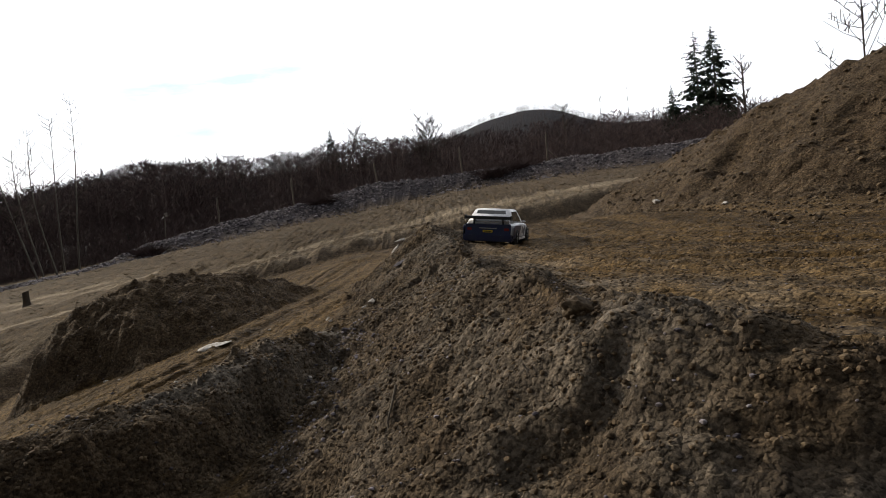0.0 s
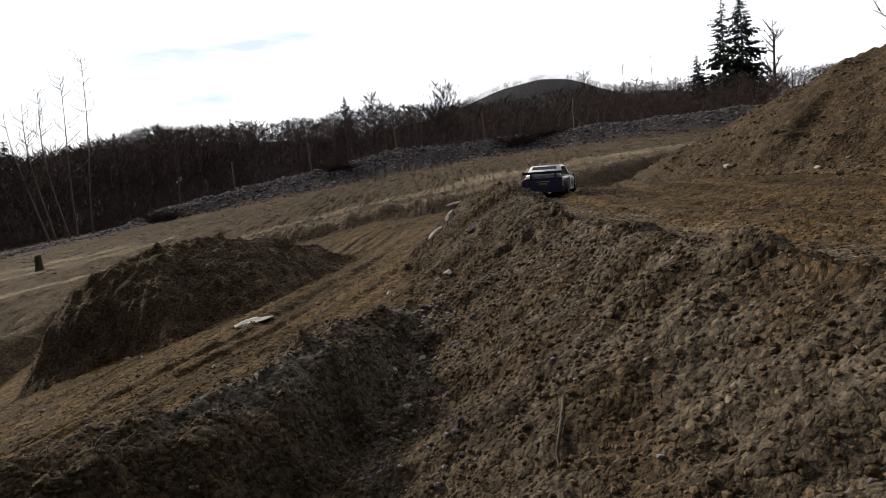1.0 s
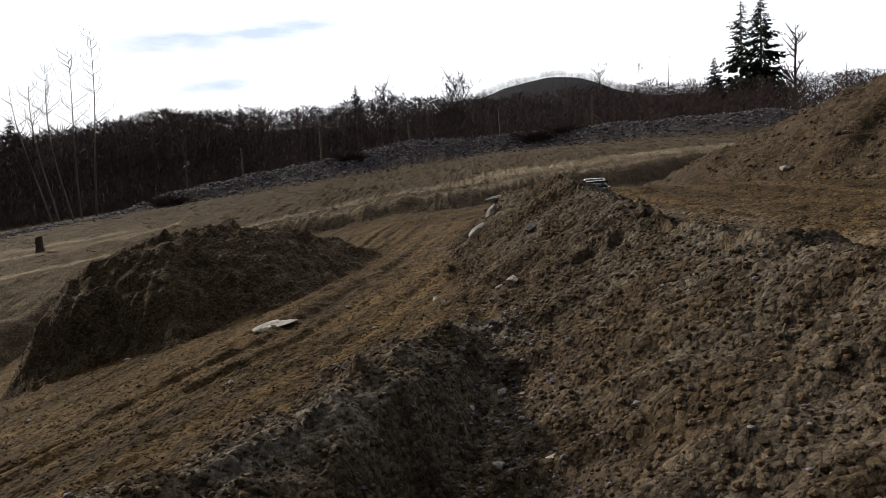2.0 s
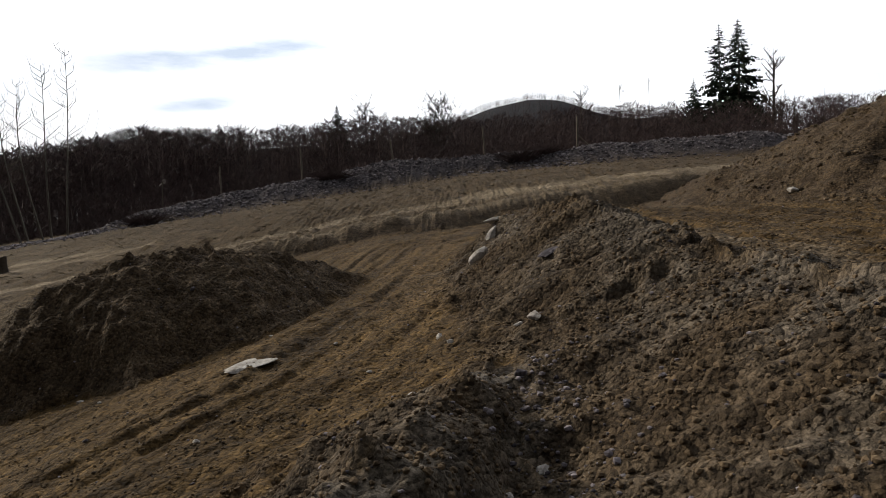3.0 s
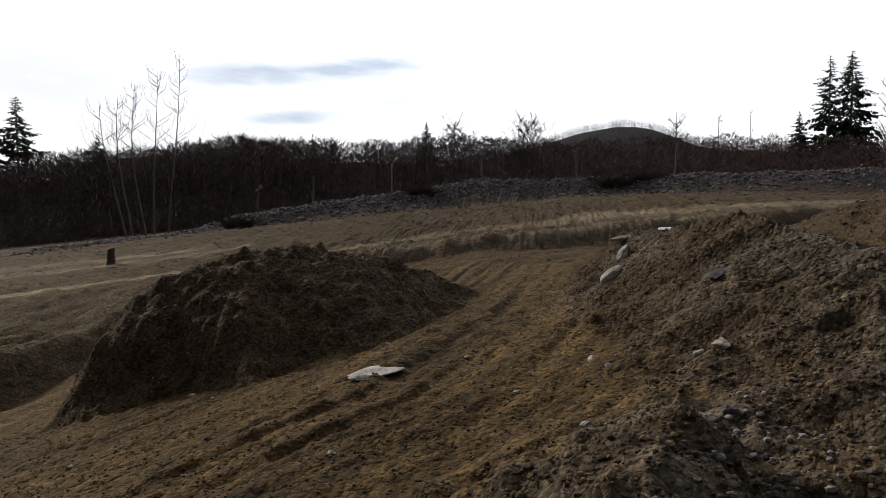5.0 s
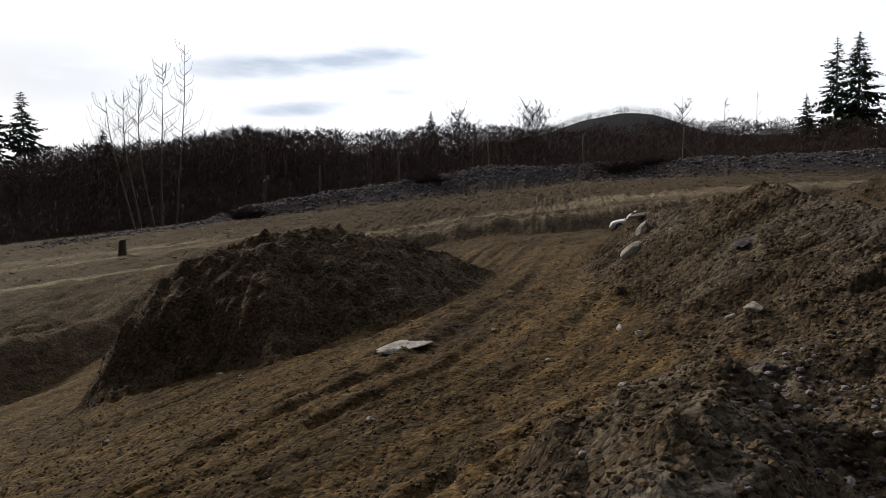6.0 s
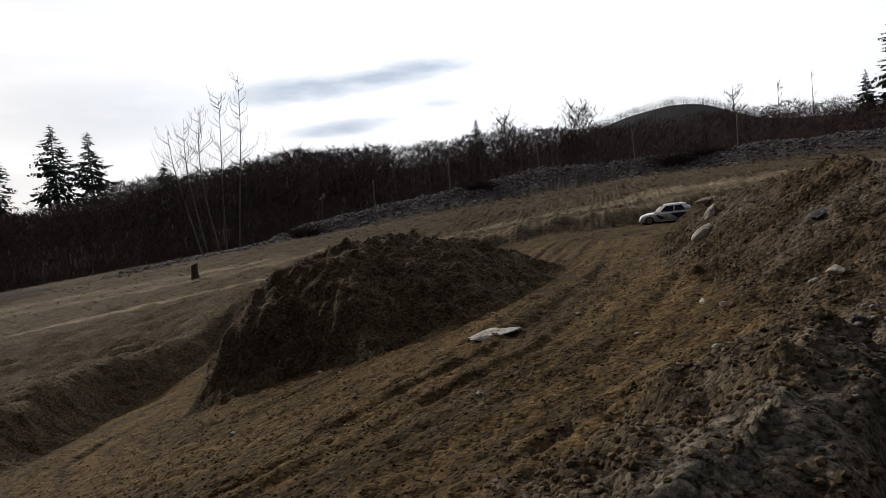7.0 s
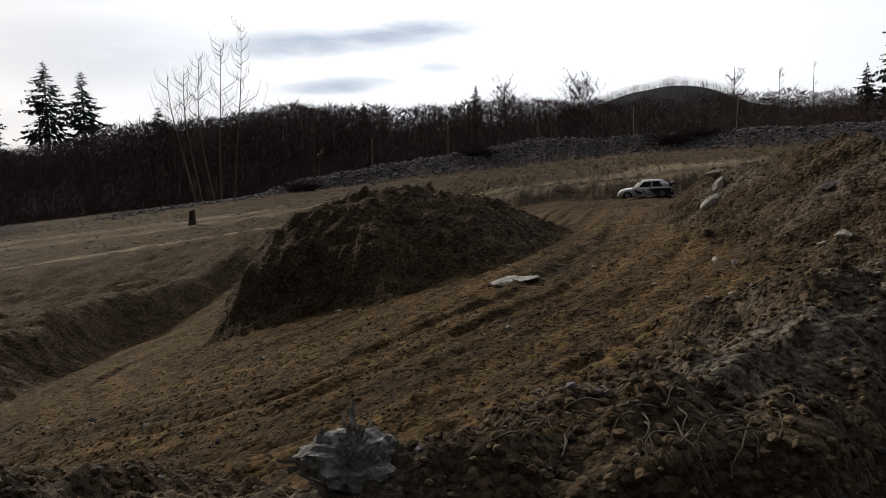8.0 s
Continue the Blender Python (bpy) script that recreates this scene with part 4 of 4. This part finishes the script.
loose_root(-2.0, 2.24, 0.0, [(0, 0, 0), (0.01, -0.05, -0.06), (0.03, -0.06, -0.14), (0.06, -0.07, -0.22)], 0.0028, HANG)
loose_root(0.12, 1.9, 0.0, [(0, 0, 0.02), (0.012, -0.012, 0.0), (0.004, -0.028, -0.035), (0.012, -0.055, -0.06)], 0.004, "short pale root stuck in the ridge flank")
loose_root(0.62, 1.62, -0.02, [(0, 0, 0.03), (0.02, -0.02, -0.01), (0.022, -0.045, -0.05), (0.045, -0.07, -0.085)], 0.004, "short pale root stuck in the ridge flank")
loose_root(-0.12, 2.9, 0.0, [(0, 0, 0.02), (-0.012, -0.012, 0.0), (-0.006, -0.03, -0.035), (-0.016, -0.05, -0.06)], 0.004, "short pale root stuck in the ridge flank")



# ---- the model rally car ----
LENGTH, WIDTH, WHEEL = 0.83, 0.35, 0.062


def paint(name, col, rough=0.28):
    m, add, link, b = material(name, rough, 0.0, 0.5)
    co = add("ShaderNodeTexCoord")
    n = add("ShaderNodeTexNoise", inputs={"Scale": 18.0, "Detail": 6.0})
    link(co.outputs["Object"], n.inputs["Vector"])
    r = add("ShaderNodeValToRGB")
    r.color_ramp.elements[0].position, r.color_ramp.elements[1].position = 0.32, 0.6
    r.color_ramp.elements[0].color = (*[c * 0.7 + 0.02 for c in col], 1)
    r.color_ramp.elements[1].color = (*col, 1)
    link(n.outputs["Fac"], r.inputs["Fac"])
    link(r.outputs["Color"], b.inputs["Base Color"])
    return m


WHITE = paint("white_paint", (0.78, 0.78, 0.80))
NAVY = paint("navy_paint", (0.012, 0.018, 0.075))
BLACK = paint("black_plastic", (0.012, 0.012, 0.014), 0.5)
GLASS = paint("tinted_window", (0.010, 0.012, 0.016), 0.08)
RUBBER = paint("tyre_rubber", (0.02, 0.019, 0.018), 0.9)
RIM = paint("white_rim", (0.62, 0.62, 0.62), 0.4)
RED = paint("red_lens", (0.25, 0.02, 0.02), 0.2)
YELLOW = paint("yellow_plate", (0.65, 0.48, 0.03), 0.4)
LAMP = paint("lamp_glass", (0.55, 0.56, 0.58), 0.1)


def loft(sections):
    """A closed skin over rows of points, capped at both ends."""
    bm = bmesh.new()
    rows = [[bm.verts.new(p) for p in s] for s in sections]
    n = len(rows[0])
    for a, b in zip(rows[:-1], rows[1:]):
        for i in range(n):
            bm.faces.new((a[i], a[(i + 1) % n], b[(i + 1) % n], b[i]))
    bm.faces.new(rows[0][::-1])
    bm.faces.new(rows[-1])
    bmesh.ops.recalc_face_normals(bm, faces=bm.faces)
    return bm


def plate(pts, thick):
    """A panel with that thickness, from corner points in order."""
    bm = bmesh.new()
    pts = [Vector(p) for p in pts]
    nrm = (pts[1] - pts[0]).cross(pts[2] - pts[0]).normalized() * thick
    a = [bm.verts.new(p) for p in pts]
    b = [bm.verts.new(p + nrm) for p in pts]
    n = len(pts)
    for i in range(n):
        bm.faces.new((a[i], a[(i + 1) % n], b[(i + 1) % n], b[i]))
    bm.faces.new(a[::-1])
    bm.faces.new(b)
    bmesh.ops.recalc_face_normals(bm, faces=bm.faces)
    return bm


def box(x0, x1, y0, y1, z0, z1, bevel=0.003):
    bm = bmesh.new()
    bmesh.ops.create_cube(bm, size=1)
    for v in bm.verts:
        v.co = Vector(((x0 + x1) / 2 + v.co.x * (x1 - x0), (y0 + y1) / 2 + v.co.y * (y1 - y0), (z0 + z1) / 2 + v.co.z * (z1 - z0)))
    bmesh.ops.bevel(bm, geom=bm.edges[:], offset=bevel, segments=2, affect="EDGES")
    return bm


def disc(x0, x1, r, y, z, n=20, inner=0.0):
    """A wheel-like drum with its axle along x."""
    secs = []
    for x, w in ((x0, 0.86), (x0 + (x1 - x0) * 0.15, 1.0), (x0 + (x1 - x0) * 0.85, 1.0), (x1, 0.86)):
        secs.append([(x, y + math.cos(2 * math.pi * k / n) * r * w, z + math.sin(2 * math.pi * k / n) * r * w) for k in range(n)])
    return loft(secs)


def rally_car():
    # the shell is built a little tall and narrow, then set to the model's own breadth and height
    car = empty("model_rally_car", pose(0, 0, 0), "white and navy radio-controlled model rally car with a rear wing", "model car")
    # lower body: y, half width, bottom, top
    sta = ((-0.412, 0.140, 0.075, 0.150), (-0.400, 0.160, 0.058, 0.178), (-0.350, 0.171, 0.050, 0.192), (-0.20, 0.174, 0.044, 0.192), (0.0, 0.174, 0.044, 0.190),
           (0.16, 0.174, 0.044, 0.186), (0.30, 0.171, 0.046, 0.172), (0.375, 0.162, 0.048, 0.152), (0.405, 0.150, 0.052, 0.125), (0.415, 0.135, 0.062, 0.100))
    secs = []
    for y, w, b, t in sta:
        m = (b + t) / 2
        half = [(w * 0.93, b), (w, b + 0.018), (w, m), (w * 0.985, t - 0.022), (w * 0.93, t - 0.004), (w * 0.6, t + 0.003)]
        secs.append([(x, y, z) for x, z in half] + [(-x, y, z) for x, z in half[::-1]])
    part("body", loft(secs), WHITE, car, "white painted body shell", True)
    # cabin: y at sill, y at roof
    zb, zr = 0.182, 0.312
    low = [(-0.152, -0.398), (0.152, -0.398), (0.152, 0.20), (-0.152, 0.20)]
    rof = [(-0.118, -0.262), (0.118, -0.262), (0.118, 0.035), (-0.118, 0.035)]
    bm = loft([[(x, y, zb) for x, y in low], [(x * 0.55 + a * 0.45, y * 0.55 + c * 0.45, zb + 0.5 * (zr - zb)) for (x, y), (a, c) in zip(low, rof)], [(x, y, zr) for x, y in rof]])
    bmesh.ops.bevel(bm, geom=[e for e in bm.edges], offset=0.008, segments=2, affect="EDGES")
    cabin = part("cabin", bm, WHITE, car, "white cabin with roof", True)

    def on_cab(u, v, face):
        """A place on a cabin side: u along 0..1, v up 0..1, lifted a little off the shell."""
        zz = zb + v * (zr - zb)
        k = v
        if face in ("left", "right"):
            y = (low[1][1] * (1 - k) + rof[1][1] * k) * (1 - u) + (low[2][1] * (1 - k) + rof[2][1] * k) * u
            x = 0.152 * (1 - k) + 0.118 * k + 0.0015
            return (x if face == "right" else -x, y, zz)
        y = (low[2][1] * (1 - k) + rof[2][1] * k + 0.0015) if face == "front" else (low[0][1] * (1 - k) + rof[0][1] * k - 0.0015)
        x = (0.152 * (1 - k) + 0.118 * k) * (2 * u - 1)
        return (x, y, zz)

    def window(name, face, u0, u1, v0, v1, flip):
        pts = [on_cab(u0, v0, face), on_cab(u1, v0, face), on_cab(u1, v1, face), on_cab(u0, v1, face)]
        part(name, plate(pts[::-1] if flip else pts, 0.002), GLASS, cabin, "dark tinted window")

    window("windscreen", "front", 0.07, 0.93, 0.12, 0.9, True)
    window("rear_window", "rear", 0.1, 0.9, 0.2, 0.9, False)
    for face, flip in (("right", False), ("left", True)):
        window("side_window", face, 0.52, 0.86, 0.14, 0.84, flip)
        window("side_window", face, 0.2, 0.49, 0.18, 0.84, flip)
    # rear end in navy
    part("tailgate", plate([(-0.156, -0.414, 0.085), (0.156, -0.414, 0.085), (0.158, -0.402, 0.182), (-0.158, -0.402, 0.182)], 0.008), NAVY, car, "navy tailgate")
    part("rear_bumper", box(-0.172, 0.172, -0.424, -0.375, 0.034, 0.094, 0.008), NAVY, car, "navy rear bumper")
    plate_ = part("number_plate", box(-0.034, 0.034, -0.424, -0.419, 0.112, 0.132, 0.001), YELLOW, car, "small yellow plate")
    part("plate_bar", box(-0.026, 0.026, -0.426, -0.4235, 0.119, 0.125, 0.0005), BLACK, plate_)
    part("decal", box(-0.06, 0.06, -0.4195, -0.4155, 0.145, 0.152, 0.0008), RIM, car, "pale bar of lettering")
    for s in (-1, 1):
        part("tail_lamp", box(s * 0.128 - 0.016, s * 0.128 + 0.016, -0.42, -0.408, 0.128, 0.152, 0.003), RED, car, "dark red tail lamp")
        part("headlamp", box(s * 0.105 - 0.03, s * 0.105 + 0.03, 0.385, 0.41, 0.108, 0.132, 0.005), LAMP, car, "clear headlamp")
        part("wing_strut", box(s * 0.1 - 0.005, s * 0.1 + 0.005, -0.405, -0.37, 0.175, 0.235, 0.002), BLACK, car)
        part("sill", box(s * 0.172 - 0.006, s * 0.172 + 0.006, -0.16, 0.16, 0.04, 0.062, 0.003), WHITE, car)
        part("mirror", box(s * 0.17 - 0.014, s * 0.17 + 0.014, 0.105, 0.125, 0.19, 0.208, 0.004), WHITE, car)
        part("wing_endplate", box(s * 0.158 - 0.003, s * 0.158 + 0.003, -0.44, -0.375, 0.215, 0.258, 0.001), BLACK, car)
        x = s * 0.1755
        f = 1 if s > 0 else -1

        def flank(name, pts, mat, label):
            pts = [(x, y, z) for y, z in pts]
            part(name, plate(pts if s > 0 else pts[::-1], 0.0018), mat, car, label)

        flank("flank_stripe", [(-0.395, 0.155), (-0.385, 0.065), (-0.16, 0.065), (-0.04, 0.168), (-0.36, 0.172)], NAVY, "navy flank graphic")
        flank("flank_stripe", [(0.02, 0.10), (0.10, 0.075), (0.165, 0.15), (0.15, 0.165)], NAVY, "navy flank graphic")
        flank("race_number", [(-0.02, 0.10), (0.02, 0.10), (0.05, 0.155), (0.005, 0.155)], LAMP, "pale door panel")
        flank("door_line", [(-0.20, 0.064), (0.14, 0.064), (0.14, 0.07), (-0.20, 0.07)], NAVY, "navy sill line")
        for y in (-0.255, 0.262):
            part("wheel_arch", disc(s * 0.13, s * 0.1762, 0.075, y, 0.066), BLACK, car, "dark wheel arch")
    part("rear_wing", box(-0.158, 0.158, -0.44, -0.382, 0.226, 0.252, 0.005), BLACK, car, "black rear wing")
    part("front_bumper", box(-0.15, 0.15, 0.385, 0.424, 0.046, 0.088, 0.008), WHITE, car, "white front bumper")
    part("grille", box(-0.07, 0.07, 0.412, 0.419, 0.1, 0.122, 0.002), BLACK, car)
    part("undertray", box(-0.15, 0.15, -0.37, 0.37, 0.034, 0.05, 0.004), BLACK, car)
    wheels = []
    for s in (-1, 1):
        for y in (-0.255, 0.262):
            w = new("wheel")
            w.parent = car
            w.matrix_basis = pose(s * 0.155, y, WHEEL)
            part("tyre", disc(-0.032, 0.032, WHEEL, 0, 0), RUBBER, w, "black tyre caked with soil", True)
            bm = disc(s * 0.012 - 0.022, s * 0.012 + 0.022, WHEEL * 0.68, 0, 0)
            part("rim", bm, RIM, w, "white rim")
            for k in range(5):
                a = 2 * math.pi * k / 5
                c, d = math.cos(a), math.sin(a)
                bm = box(s * 0.036 - 0.003, s * 0.036 + 0.003, -0.006, 0.006, 0.008, WHEEL * 0.6, 0.001)
                bmesh.ops.rotate(bm, verts=bm.verts, cent=(0, 0, 0), matrix=Matrix.Rotation(a, 3, "X"))
                part("spoke", bm, BLACK, w)
            wheels.append((w, s * 0.155, y))
    return car, wheels


car, wheels = rally_car()
SHAPE = Matrix.Diagonal((1.12, 0.98, 0.88, 1))
for ob in car.children:
    if ob.data:
        ob.data.transform(SHAPE)
        for sub in ob.children:
            sub.data.transform(SHAPE)
wheels = [(w, x * 1.12, y * 0.98) for w, x, y in wheels]

# seconds, x, y, bearing of the nose (degrees right of +y)
DRIVE = [(0.0, 0.29, 5.4, 15), (0.5, 0.22, 6.0, 14), (1.0, 0.30, 7.2, 17), (1.5, 0.58, 9.1, 17), (2.25, 0.95, 10.9, 8), (3.0, 1.0, 11.75, -30), (3.5, 0.9, 12.1, -55),
         (5.0, 0.66, 12.35, -80), (5.7, 0.3, 12.35, -82), (6.5, -0.13, 12.3, -83), (7.0, -0.33, 12.24, -84), (7.5, -0.52, 12.24, -84), (8.0, -0.65, 12.3, -84)]


def drive(t):
    """Place and bearing of the car at t, smoothly between the rows."""
    k = max(0, min(len(DRIVE) - 2, sum(1 for r in DRIVE if r[0] <= t) - 1))
    a, b = DRIVE[k], DRIVE[k + 1]
    p, q = DRIVE[max(k - 1, 0)], DRIVE[min(k + 2, len(DRIVE) - 1)]
    u = (t - a[0]) / (b[0] - a[0])
    res = []
    for i in (1, 2, 3):
        h = b[0] - a[0]
        m0 = (b[i] - p[i]) / (b[0] - p[0]) * h if k else b[i] - a[i]
        m1 = (q[i] - a[i]) / (q[0] - a[0]) * h if q is not b else b[i] - a[i]
        res.append((2 * u ** 3 - 3 * u ** 2 + 1) * a[i] + (u ** 3 - 2 * u ** 2 + u) * m0 + (3 * u ** 2 - 2 * u ** 3) * b[i] + (u ** 3 - u ** 2) * m1)
    return res


def car_pose(t):
    x, y, az = drive(t)
    f, r = Vector((math.sin(radians(az)), math.cos(radians(az)))), Vector((math.cos(radians(az)), -math.sin(radians(az))))

    def level(a, b):
        c = Vector((x, y)) + f * a + r * b
        return sum(height(c.x + i * 0.05, c.y + j * 0.05) for i in (-1, 0, 1) for j in (-1, 0, 1)) / 9

    fl, fr, rl, rr = level(0.26, -0.15), level(0.26, 0.15), level(-0.26, -0.15), level(-0.26, 0.15)
    up_, lean = math.degrees(math.atan2(fl + fr - rl - rr, 4 * 0.26)), math.degrees(math.atan2(fl + rl - fr - rr, 4 * 0.15))
    return pose(x, y, (fl + fr + rl + rr) / 4 + 0.004, up_, lean, -az)


def motions():
    walk(car, [(k / 10, car_pose(k / 10)) for k in range(81)])
    spin, rows = 0.0, []
    last = drive(0.0)
    for k in range(241):
        now = drive(k / 30)
        step = math.degrees(math.hypot(now[0] - last[0], now[1] - last[1]) / WHEEL)
        spin -= min(step, 80.0)
        last = now
        rows.append((k / 30, spin))
    for w, x, y in wheels:
        walk(w, [(t, pose(x, y, WHEEL) @ pose(0, 0, 0, a, 0, 0)) for t, a in rows])


motions()
